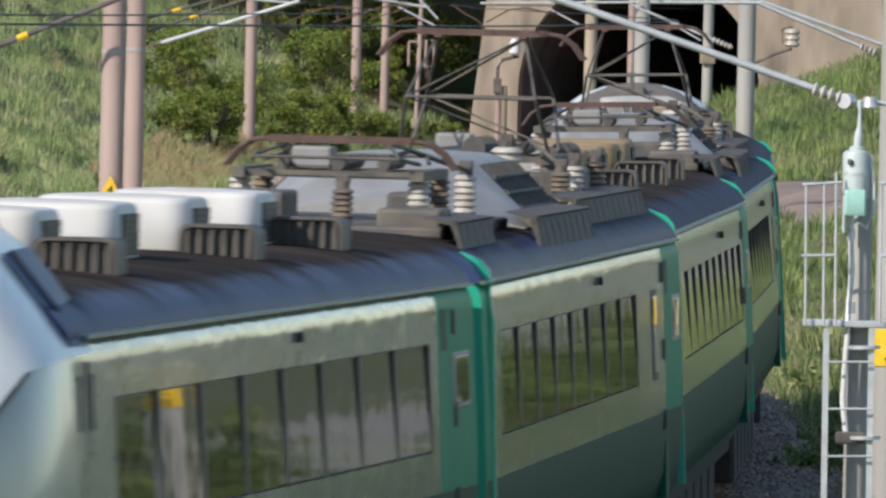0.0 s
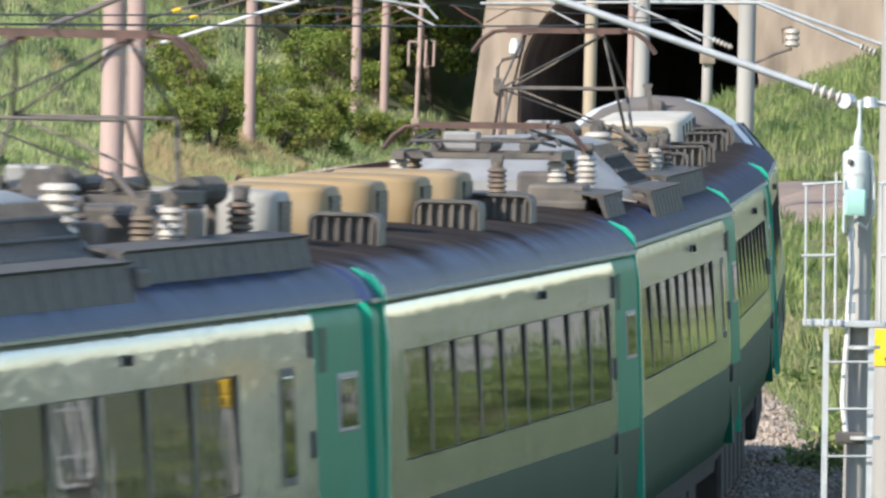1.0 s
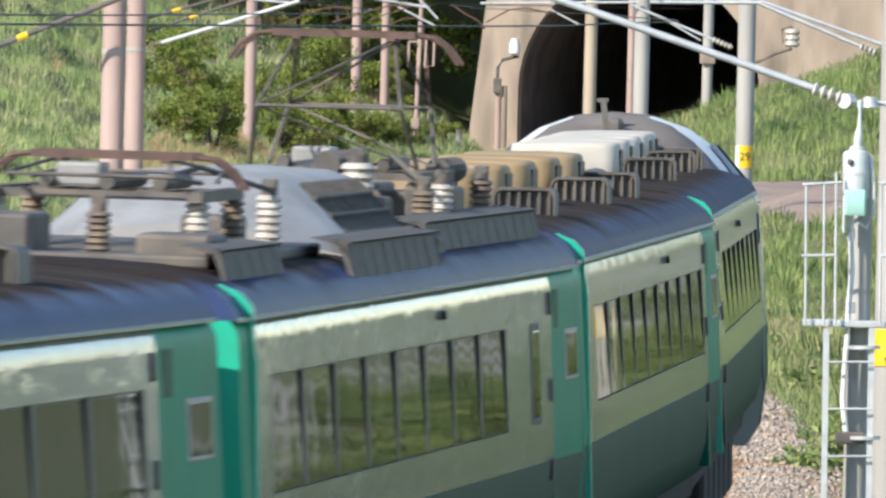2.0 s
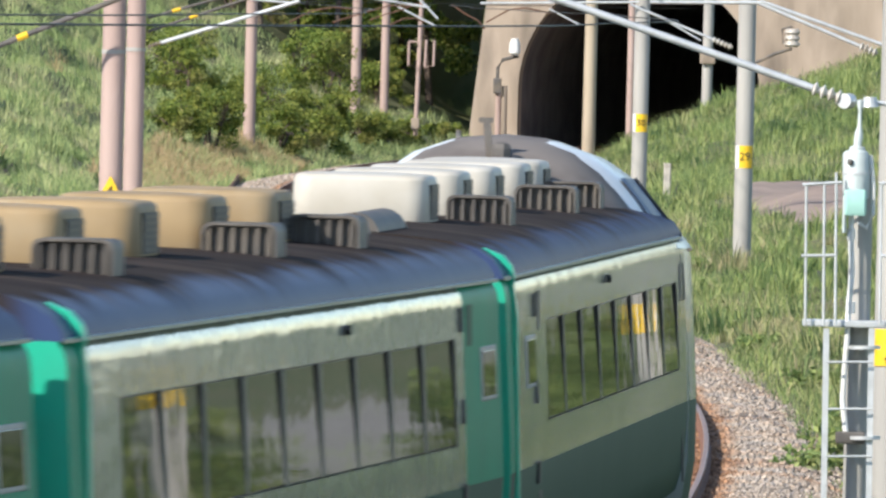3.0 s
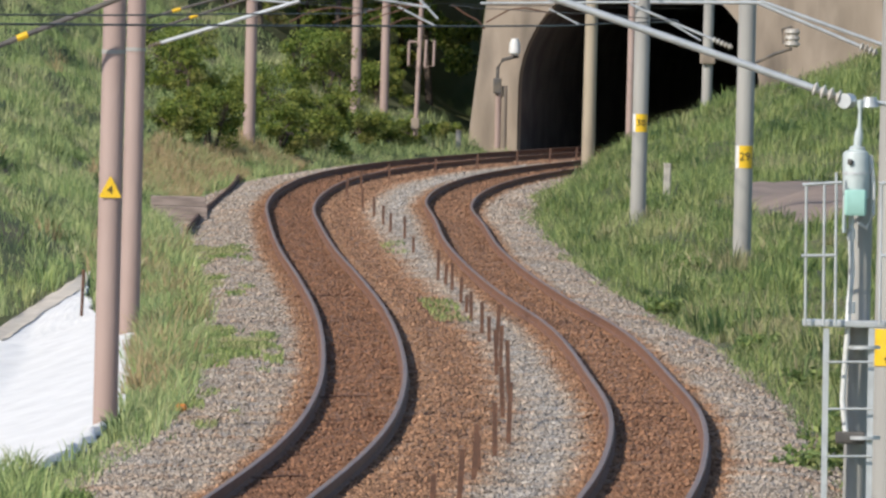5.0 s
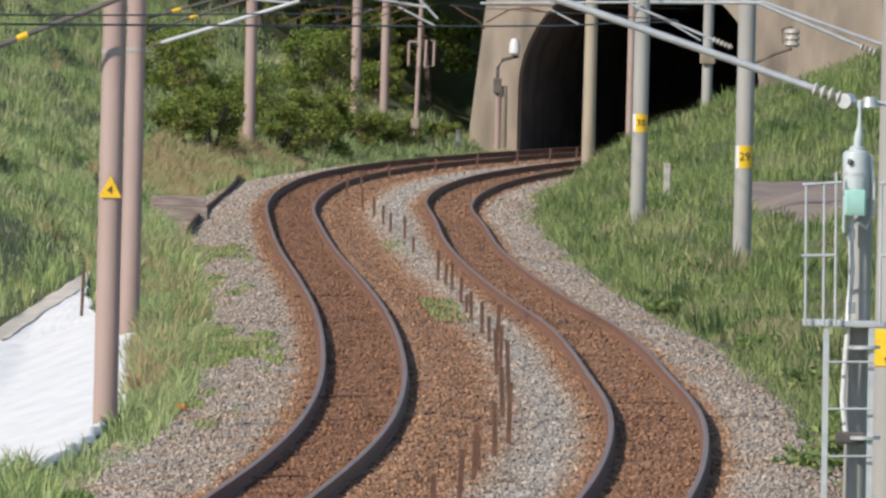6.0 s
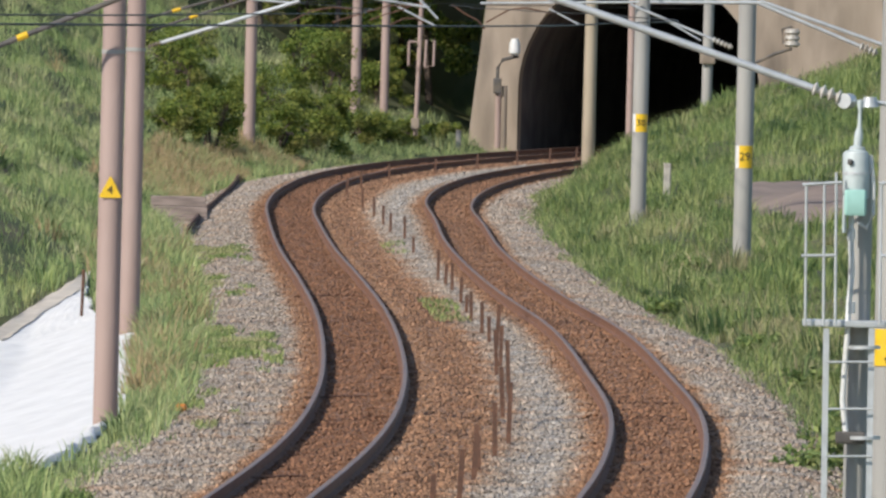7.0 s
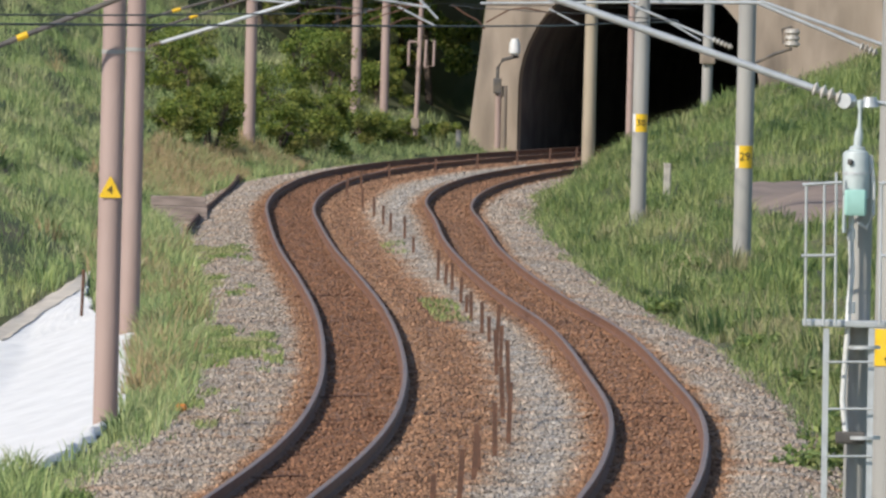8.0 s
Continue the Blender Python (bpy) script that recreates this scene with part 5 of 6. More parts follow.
# ---- shrubs and trees ----
def leafy(name, x, d, height, spread, seed, leaves, size, label, trunk=0.06, low=0.0, leaf=None):
    """uneven crown of leaf clumps on forked limbs"""
    rs = np.random.RandomState(seed)
    z0 = float(ground_z(x, d)) - 0.1
    e = empty_at(name, Matrix.Translation((x, d, z0)))
    b = Build()
    tips = []
    stems = 3 if trunk < 0.1 else 1
    for s in range(stems):
        a = rs.uniform(0, 6.28)
        foot = Vector((0.15 * math.cos(a), 0.15 * math.sin(a), 0)) if stems > 1 else Vector((0, 0, 0))
        knee = foot + Vector((rs.uniform(-0.2, 0.2) * spread, rs.uniform(-0.2, 0.2) * spread, height * 0.42))
        b.tube([foot, (foot + knee) / 2 + Vector((rs.uniform(-0.05, 0.05), 0, 0)), knee], [trunk, trunk * 0.8, trunk * 0.6], 7)
        for k in range(5):
            a = rs.uniform(0, 6.28)
            tip = Vector((math.cos(a) * spread * rs.uniform(0.35, 0.85), math.sin(a) * spread * rs.uniform(0.35, 0.85), height * rs.uniform(0.3 if trunk < 0.1 else 0.5, 0.95)))
            b.tube([knee, knee.lerp(tip, 0.5) + Vector((0, 0, 0.1 * height)), tip], [trunk * 0.5, trunk * 0.3, trunk * 0.12], 5)
            tips.append(tip)
    part("trunk", b, M_BARK, e)
    cl = 26
    cen = []
    for k in range(cl):
        if k < len(tips):
            cen.append(tips[k])
        else:
            a, q = rs.uniform(0, 6.28), math.sqrt(rs.rand())
            zz = low + (1 - low) * rs.rand() ** (1.25 if trunk < 0.1 else 0.8)
            rad = spread * (0.55 + 0.45 * math.sin(min(0.25 + zz, 1.0) * math.pi)) * q
            cen.append(Vector((math.cos(a) * rad, math.sin(a) * rad, height * zz * 0.97)))
    cen = np.array([tuple(c) for c in cen])
    which = rs.randint(0, cl, leaves)
    rad = rs.uniform(0.16, 0.34, cl) * spread
    p = rs.normal(0, 1, (leaves, 3))
    p /= np.linalg.norm(p, axis=1)[:, None]
    p = cen[which] + p * (rad[which] * rs.uniform(0.45, 1.1, leaves))[:, None] * [1, 1, 0.8]
    p[:, 2] = np.maximum(p[:, 2], 0.05)
    u = rs.normal(0, 1, (leaves, 3))
    u /= np.linalg.norm(u, axis=1)[:, None]
    w = np.cross(u, rs.normal(0, 1, (leaves, 3)))
    w /= np.linalg.norm(w, axis=1)[:, None]
    L = size * rs.uniform(0.6, 1.4, leaves)[:, None]
    v = np.stack([p - u * L, p + w * L * 0.45, p + u * L, p - w * L * 0.45], 1).reshape(-1, 3)
    f = np.arange(leaves * 4).reshape(-1, 4)
    c = new("crown", quick_mesh("crown", v, f, leaf or M_LEAF))
    c.parent = e
    return tagged(e, label, "tree" if trunk >= 0.1 else "shrub", group="trees on the hill" if trunk >= 0.1 else "shrubs on the hill")


def build_plants():
    rs = np.random.RandomState(77)
    spots = [(-7.9, 424, 1.7, 1.25), (-7.0, 431, 1.9, 1.2), (-6.9, 446, 1.6, 1.1), (-8.0, 446, 2.3, 1.5), (-5.1, 446, 1.5, 1.2), (-5.6, 458, 2.2, 1.5), (-4.3, 456, 1.5, 1.2), (-4.0, 466, 1.5, 1.2),
             (-4.6, 474, 2.6, 1.6), (-3.0, 470, 1.1, 1.1), (-2.1, 478, 0.9, 1.0), (-3.9, 486, 2.6, 1.4), (-1.6, 486, 0.8, 0.9), (-2.4, 497, 1.8, 1.2), (-0.2, 492, 0.8, 0.8), (-8.8, 452, 2.2, 1.5),
             (-6.2, 507, 2.2, 1.5), (-7.6, 502, 2.4, 1.6), (-4.8, 512, 2.4, 1.5)]
    for i, (x, d, h, s) in enumerate(spots):
        leafy("shrub", x, d, h, s, 100 + i, 7000, 0.052, "dense green shrub on the grassy hillside")
    for i, (x, d, h, s) in enumerate([(-6.5, 498, 8.5, 2.6), (-4.0, 500, 8.5, 2.3), (-2.2, 503, 8.0, 2.0), (-0.6, 507, 8.0, 2.0), (-9.2, 496, 8.5, 2.6), (-3.0, 509, 8.5, 2.6), (-7.5, 505, 8.5, 2.6), (-5.2, 509, 9.0, 2.8), (-9.5, 507, 9.0, 3.0), (-1.6, 512, 9.0, 2.4)]):
        leafy("tree", x, d, h, s, 200 + i, 11000, 0.11, "broad-leaved tree shading the slope beside the tunnel", 0.14, 0.12)
    rs2 = np.random.RandomState(6)
    for i, d in enumerate(np.linspace(93, 182, 34)):
        leafy("shrub", float(xr(d)) + 6.6 + rs2.uniform(-0.6, 3.4), float(d), rs2.uniform(1.0, 2.1), rs2.uniform(1.0, 1.6), 400 + i, 1500, 0.085, "dense dark green shrub on the grassy bank", leaf=M_BUSH)
    near = [(4.25, 166.5), (4.5, 171.0), (4.75, 178.0)] + [(float(xr(d)) + rs2.uniform(2.3, 4.2), d) for d in np.linspace(186, 300, 13)] + [(5.4, 372.0), (5.9, 378.0), (5.1, 366.0)]
    for i, (x, d) in enumerate(near):
        leafy("low_plant", x, d, 0.42, 0.45, 300 + i, 700, 0.05, "low leafy plant among the bank grass", 0.02, leaf=M_GRASS_R)


build_plants()


# ---- stakes between the tracks, timbers, small things by the line ----
def rod(name, pts, r, mat, label="", cat="", group="", n=8, parent=None):
    b = Build()
    b.tube(pts, r, n)
    ob = part(name, b, mat, parent, "", True)
    return tagged(ob, label, cat, group)


def stakes():
    rs = np.random.RandomState(5)
    rows = [(-2.05, 364, .5), (-1.67, 346, .5), (-1.40, 333.5, .45), (-1.19, 322, .45), (-0.83, 311.4, .5), (-0.6, 295, .35), (-0.08, 269, .55), (0.06, 264, .4), (0.18, 259, .5), (0.33, 250, .45),
            (0.42, 243, .3), (0.49, 237, .5), (0.65, 229.3, .5), (0.75, 223.8, .4), (0.82, 214, .8), (0.80, 204, .65), (0.87, 209, .6), (0.93, 194, .75), (0.81, 183.3, .65), (0.84, 173, .75), (0.66, 167.5, .65),
            (0.4, 159.5, .62), (0.46, 163, .4), (0.23, 151.5, .6), (-0.05, 150.4, .35), (-2.6, 385, .5), (-2.3, 400, .5), (-1.6, 418, .5), (-0.3, 436, .5), (1.0, 452, .5), (2.3, 462, .5), (3.4, 470, .5), (4.3, 474, .5)]
    for x, d, h in rows:
        z = float(bed_z(np.array(x), np.array(d)))
        tx, ty = rs.uniform(-0.05, 0.05) * h, rs.uniform(-0.05, 0.05) * h
        b = Build()
        b.loft([[(a * 0.030 + tx * k, c * 0.030 + ty * k, k * h) for a, c in ((-1, -1), (1, -1), (1, 0.2), (0.2, 1), (-1, 1))] for k in (-0.2, 0.5, 1.0)])
        ob = part("marker_stake", b, M_RUST)
        ob.location = (x, d, z)
        tagged(ob, "rusty steel stake standing in the ballast between the tracks", "stake", "stakes between the tracks")


stakes()


M_PALEPOST = material("weathered_post", (0.52, 0.49, 0.43), 0.85, second=(0.34, 0.30, 0.26), scale=5)


def clutter():
    # old timbers in a pile
    rs = np.random.RandomState(9)
    for k, (x, d, z, rz) in enumerate([(-6.15, 336, 0, 2), (-6.15, 336.5, 0, -1), (-6.1, 337, 0, 3), (-6.15, 336.2, 0.235, 1), (-6.2, 336.7, 0.235, -3), (-6.2, 336.5, 0.47, 2)]):
        b = Build()
        b.box(-0.64, 0.64, -0.12, 0.12, -0.02, 0.21, bev=0.015)
        ob = part("old_timber", b, M_WOOD)
        ob.matrix_world = pose(x, d, float(ground_z(-6.15, 336)) + 0.0 + z, 0, 0, rz)
        tagged(ob, "weathered grey timber lying in a pile", "timber", "timber pile")
    # discarded rail
    b = Build()
    pr = rail_profile()
    pts = [(-5.60, 316), (-5.68, 325), (-5.72, 334), (-5.74, 350), (-5.72, 370), (-5.74, 390), (-5.86, 411)]
    b.loft([[(x + p[0], d, p[1] - 0.06) for p in pr] for x, d in pts])
    tagged(part("scrap_rail", b, M_RUST), "rusty length of old rail lying beside the track", "rail")
    # stake in the white slope
    z = float(ground_z(-6.22, 249))
    rod("iron_stake", [(-6.22, 249, z - 0.2), (-6.19, 249, z + 0.85)], 0.028, M_RUST, "rusty iron stake at the head of the white slope", "stake")
    # stone marker posts
    for x, d, h, w in ((5.44, 352.8, 0.76, 0.09), (0.43, 489, 0.75, 0.09)):
        b = Build()
        b.box(-w, w, -w, w, -0.3, h, bev=0.02)
        ob = part("marker_post", b, M_PALEPOST)
        ob.location = (x, d, float(ground_z(x, d)))
        tagged(ob, "short weathered concrete marker post in the grass", "marker post", "marker posts")
    b = Build()
    b.box(-0.1, 0.1, -0.08, 0.08, 0, 0.1, bev=0.035)
    ob = part("orange_marker", b, material("orange_plastic", (0.75, 0.26, 0.04), 0.5, second=(0.6, 0.2, 0.04), scale=9))
    ob.location = (-3.31, 183.5, float(ground_z(-3.31, 183.5)) + 0.16)
    tagged(ob, "small orange plastic marker lying in the grass", "marker")
    # cables across the tracks
    for xf, d in ((xl, 253), (xl, 190), (xr, 190), (xl, 158)):
        x = float(xf(d))
        rod("track_cable", [(x - 0.75, d - 0.8, -0.17), (x - 0.2, d, -0.155), (x + 0.3, d + 0.3, -0.155), (x + 0.7, d + 0.5, -0.17)], 0.012, M_RUST, "thin rusty cable lying across the track", "cable", "cables across the tracks")


clutter()


# ---- signs on poles ----
def numeral(text, size, m, parent, mat=None):
    cu = bpy.data.curves.new("numeral", "FONT")
    cu.body, cu.size, cu.align_x, cu.align_y, cu.extrude = text, size, "CENTER", "CENTER", 0.001
    tmp = bpy.data.objects.new("numeral_tmp", cu)
    me = bpy.data.meshes.new_from_object(tmp)
    bpy.data.objects.remove(tmp)
    me.materials.append(mat or M_BLACK)
    ob = new("numeral", me)
    ob.parent = parent
    ob.matrix_basis = m
    return ob


def number_plate(pole_ob, r, z0, z1, text, half=1.15, white=True):
    b = Build()
    for a0, a1, mt in ((-half, half, 0),) if not white else ((-half, -half + 0.55, 1), (-half + 0.55, half, 0)):
        ang = np.linspace(a0, a1, 12)
        b.loft([[(math.sin(a) * (r + g), -math.cos(a) * (r + g), z) for a in ang] for g, z in ((0.001, z0), (0.006, z0), (0.006, z1), (0.001, z1))], mt, caps=False, closed=False)
    p = part("number_plate", b, [M_YELLOW, M_WHITEP], pole_ob, "yellow number plate wrapped round the pole")
    numeral(text, (z1 - z0) * 0.52, pose(r * 0.28, -r - 0.012, (z0 + z1) / 2, 90, 0, 0), p)
    return p


number_plate(P_R1, 0.172, 2.005, 2.435, "29-")
number_plate(P_R2, 0.176, 2.17, 2.58, "30-")


def triangle_sign():
    b = Build()
    s = 0.135
    pr = [(-s, -0.105), (-s + 0.012, -0.122), (s - 0.012, -0.122), (s, -0.105), (0.010, 0.135), (-0.010, 0.135)]
    b.loft([[(x, y, z) for x, z in pr] for y in (-0.006, 0.0)])
    t = part("warning_triangle", b, M_YELLOW, P_L1, "yellow warning triangle with the figure 4")
    t.location = (0.0, -0.158, 2.691)
    numeral("4", 0.15, pose(0, -0.010, -0.03, 90, 0, 0), t)
    b = Build()
    b.tube([(0, 0, 4.336), (0, 0, 4.386)], 0.150, 20)
    part("band", b, M_POLE_G, P_L1, soft=True)
    b = Build()
    b.tube([(0, 0, 4.172 - 0.03), (0, 0, 4.172 + 0.03)], 0.162, 20)
    part("band", b, M_POLE_G, P_L2, soft=True)


triangle_sign()


# ---- overhead line gear ----
def strut(name, p, q, r, mat, label, cat="catenary arm", group="catenary arms", sheds=None, marks=(), mat_ins=None):
    """a tube from p to q; sheds: length of the insulator that carries on past q"""
    e = empty_at(name, Matrix.Translation(p))
    p, q = Vector(p), Vector(q)
    b = Build()
    b.tube([(0, 0, 0), q - p], r, 12)
    part("tube", b, mat, e, soft=True)
    w = (q - p).normalized()
    if sheds:
        n, ln, rad = sheds
        pts, rr = [], []
        for k in range(n):
            t0 = ln * k / n
            for f, g in ((0.02, 0.45), (0.3, 1.0), (0.5, 0.8), (0.62, 0.45), (0.98, 0.45)):
                pts.append((q - p) + w * (t0 + ln / n * f))
                rr.append(rad * g)
        b = Build()
        b.tube(pts, rr, 14)
        part("insulator", b, mat_ins or M_PORC, e, "ribbed porcelain insulator", soft=True)
    for f in marks:
        b = Build()
        c = (q - p) * f
        b.tube([c - w * 0.07, c + w * 0.07], r * 1.25, 12)
        part("yellow_sleeve", b, M_YELLOW, e, "yellow marker sleeve")
    return tagged(e, label, cat, group)


def overhead():
    wtxt = "pale galvanised cantilever tube with a ribbed insulator"
    a = strut("overhead_line_support", nearer((0.74, 118.0, 5.184)), nearer((2.99, 118.0, 4.462)), 0.025, M_GALV, wtxt, sheds=(4, 0.213, 0.049))
    b = Build()
    o = Vector(nearer((0.74, 118.0, 5.184)))
    N = lambda x, y, z: Vector(nearer((x, y, z))) - o
    c0 = N(3.279, 118.0, 4.363)
    b.tube([c0 + Vector((-0.024, -0.04, 0)), c0 + Vector((0.016, 0.04, 0))], 0.049, 16)
    b.tube([N(3.372, 118.0, 4.356), N(3.626, 118.0, 4.348)], 0.017, 8)
    b.tube([N(3.46, 117.9, 4.4), N(3.462, 117.9, 4.317)], [0.04, 0.055], 12)
    part("end_fitting", b, M_GALV, a, soft=True)
    K3 = 131.0 / 230.0
    strut("overhead_line_support", nearer((4.894, 230.0, 5.167), K3), nearer((6.568, 230.0, 4.504), K3), 0.017, M_GALV, wtxt, sheds=(4, 0.172, 0.043))
    strut("overhead_line_support", nearer((4.957, 230.0, 5.186), K3), nearer((7.9, 230.0, 4.214), K3), 0.017, M_GALV, "pale galvanised stay tube of the overhead line")
    strut("overhead_line_support", nearer((3.201, 230.0, 5.126), K3), nearer((5.003, 230.0, 5.16), K3), 0.018, M_GALV, "pale galvanised stay tube of the overhead line")
    strut("overhead_line_support", (3.449, 274.8, 5.071), (5.047, 274.8, 4.442), 0.026, M_GALV, wtxt, sheds=(5, 0.40, 0.065))
    strut("overhead_line_support", (0.711, 327.0, 5.002), (4.295, 327.0, 5.114), 0.030, M_GALV, "pale galvanised stay tube of the overhead line")
    strut("overhead_line_support", (2.276, 327.0, 4.912), (2.963, 327.0, 4.57), 0.022, M_GALV, "pale galvanised stay tube of the overhead line")
    strut("overhead_line_support", (4.394, 300.0, 4.822), (5.252, 300.0, 4.349), 0.02, M_GALV, "thin pale stay tube of the overhead line")
    strut("pole_stay", (-4.009, 176.6, 5.028), (-5.687, 176.6, 4.324), 0.034, M_EQUIP, "grey pole stay with a yellow sleeve", "pole stay", "pole stays", marks=(0.715,))
    strut("overhead_line_support", (-2.389, 230.6, 5.009), (-4.585, 230.6, 4.288), 0.032, M_GALV, wtxt, sheds=(4, 0.22, 0.045), mat_ins=M_PORCB)
    strut("pole_stay", (-3.391, 231.0, 5.111), (-4.811, 231.0, 4.679), 0.022, M_EQUIP, "grey pole stay with a yellow sleeve", "pole stay", "pole stays", marks=(0.68,))
    strut("pole_stay", (-3.118, 231.0, 5.064), (-4.805, 231.0, 4.462), 0.022, M_EQUIP, "grey pole stay with a yellow sleeve", "pole stay", "pole stays", marks=(0.57,))
    strut("overhead_line_support", (-4.299, 400.0, 4.847), (-6.261, 400.0, 4.988), 0.04, M_GALV, "pale galvanised stay tube of the overhead line")
    strut("overhead_line_support", (-2.666, 440.0, 5.074), (-0.591, 440.0, 4.78), 0.04, M_GALV, "pale galvanised stay tube of the overhead line")
    strut("overhead_line_support", (-1.7, 460.0, 4.809), (-0.424, 460.0, 4.191), 0.035, M_GALV, "pale galvanised stay tube of the overhead line")
    strut("overhead_line_support", (-0.975, 455.0, 5.08), (-0.335, 455.0, 4.418), 0.04, M_GALV, "pale galvanised stay tube of the overhead line")
    # curved steady arms
    arms = [((-4.411, 400.0, 4.312), (-3.824, 400.0, 4.639), (-3.2, 400.0, 4.764), (-2.651, 400.0, 4.73)), ((-3.463, 430.0, 4.28), (-2.594, 430.0, 4.571), (-1.757, 430.0, 4.827), (-1.117, 430.0, 4.809)), ((-1.824, 450.0, 4.196), (-1.389, 450.0, 4.418), (-1.037, 450.0, 4.426), (-0.734, 450.0, 4.31)),
            ((-2.418, 445.0, 4.348), (-1.986, 445.0, 4.533), (-1.467, 445.0, 4.685), (-0.949, 445.0, 4.907)), ((0.087, 400.0, 4.921), (0.438, 400.0, 4.679), (0.803, 400.0, 4.5), (1.012, 400.0, 4.254)), ((0.987, 380.0, 4.478), (1.574, 380.0, 4.819), (2.019, 380.0, 4.89), (2.692, 380.0, 4.757))]
    for pts in arms:
        rod("registration_tube", pts, 0.022, M_RUST, "curved rusty steady arm of the overhead line", "steady arm", "steady arms")
    # contact wires and droppers
    for xf, lab in ((xr, "contact wire hung over the track"), (xl, "contact wire hung over the track")):
        ds = np.concatenate([np.arange(-60, 140, 10), np.arange(140, 492, 4)])
        rod("contact_wire", [(float(xf(d)) + 0.12 * math.sin(d * 0.12), d, 4.915) for d in ds], 0.008, M_BLACK, "thin dark " + lab, "wire", "contact wires", n=6)
        ds = np.arange(-60, 492, 8)
        rod("messenger_wire", [(float(xf(d)), d, 5.55 + 0.25 * math.cos(d * 0.14)) for d in ds], 0.009, M_BLACK, "thin dark messenger wire over the track", "wire", "messenger wires", n=6)


overhead()


# ---- signal post and tunnel fittings ----
def signal_post():
    e = empty_at("signal_post", Matrix.Translation((-0.95, 478, float(ground_z(-0.95, 478)))))
    o = e.matrix_world.translation
    P = lambda v: Vector(v) - o
    b = Build()
    b.tube([P((-1.008, 478.0, 0.507)), P((-0.896, 478.0, 5.192))], 0.075, 12)
    part("post", b, M_POLE_B, e, soft=True)
    for pts in (((-1.288, 477.8, 3.61), (-1.288, 477.8, 2.824), (-0.931, 477.8, 2.776), (-0.914, 477.8, 3.619)), ((-0.744, 477.8, 2.781), (-0.464, 477.8, 2.825), (-0.447, 477.8, 3.668), (-0.709, 477.8, 3.68))):
        b = Build()
        b.tube([P(p) for p in pts] + [P(pts[0])], 0.045, 8)
        part("frame", b, M_POLE_B, e, soft=True)
    b = Build()
    c = P((-1.017, 477.8, 0.921))
    b.box(c.x - 0.14, c.x + 0.14, c.y - 0.1, c.y + 0.1, c.z - 0.2, c.z + 0.16, bev=0.03)
    part("base_box", b, M_CONC, e)
    tagged(e, "brown signal post with two open frames by the tunnel", "signal post")


signal_post()


def tunnel_fittings():
    y = 496.2
    e = empty_at("tunnel_lamp", Matrix.Translation((2.3, 496.2, 3.444)))
    b = Build()
    b.loft([[(math.cos(a) * r, math.sin(a) * r - 0.1, z) for a in np.linspace(0, 2 * math.pi, 12, endpoint=False)] for r, z in ((0.10, -0.28), (0.19, -0.2), (0.19, 0.12), (0.12, 0.3))])
    part("shade", b, M_WHITEP, e, soft=True)
    b = Build()
    b.box(-0.04, 0.04, -0.1, 0.5, 0.05, 0.12)
    part("bracket", b, M_EQUIP, e)
    tagged(e, "white lamp fixed to the tunnel portal", "lamp")
    for k, (pts, r, m) in enumerate(((((1.782, 496.3, -0.029), (1.775, 496.3, 1.856)), 0.10, M_POLE_B), (((1.996, 496.3, -0.024), (1.983, 496.3, 2.114)), 0.10, M_CONC), (((1.729, 496.3, 2.147), (1.735, 496.3, 2.73), (1.903, 496.3, 3.007), (2.193, 496.3, 3.091), (2.444, 496.3, 3.136)), 0.06, M_EQUIP))):
        rod("conduit", pts, r, m, "conduit pipe running up the tunnel portal", "conduit", "conduits on the portal")
    b = Build()
    b.box(-0.14, 0.14, -0.12, 0.12, -0.26, 0.26, bev=0.03)
    ob = part("junction_box", b, M_EQUIP)
    ob.location = (1.73, 496.2, 2.109)
    tagged(ob, "small grey junction box on the tunnel portal", "junction box")
    e = empty_at("portal_insulator", Matrix.Translation((11.661, 489.0, 4.002)))
    b = Build()
    insulator(b, 0, 0, -0.3, 0.62, 0.27, 3)
    part("ribbed_body", b, M_PORC, e, soft=True)
    b = Build()
    b.tube([(0, 0, -0.35), (-0.6, 0, -0.55), (-1.2, 0.1, -0.85)], 0.05, 8)
    b.tube([(0, 0, 0.4), (-0.35, 0, 0.3), (-0.3, 0, -0.2)], 0.035, 8)
    part("cable", b, M_EQUIP, e)
    tagged(e, "large white ribbed insulator with a dark cable", "insulator")
    b = Build()
    b.box(-0.24, 0.24, -0.1, 0.1, -0.18, 0.18, bev=0.03)
    ob = part("pole_box", b, M_CONC, P_R5)
    ob.location = (0, -0.2, 3.411)


tunnel_fittings()


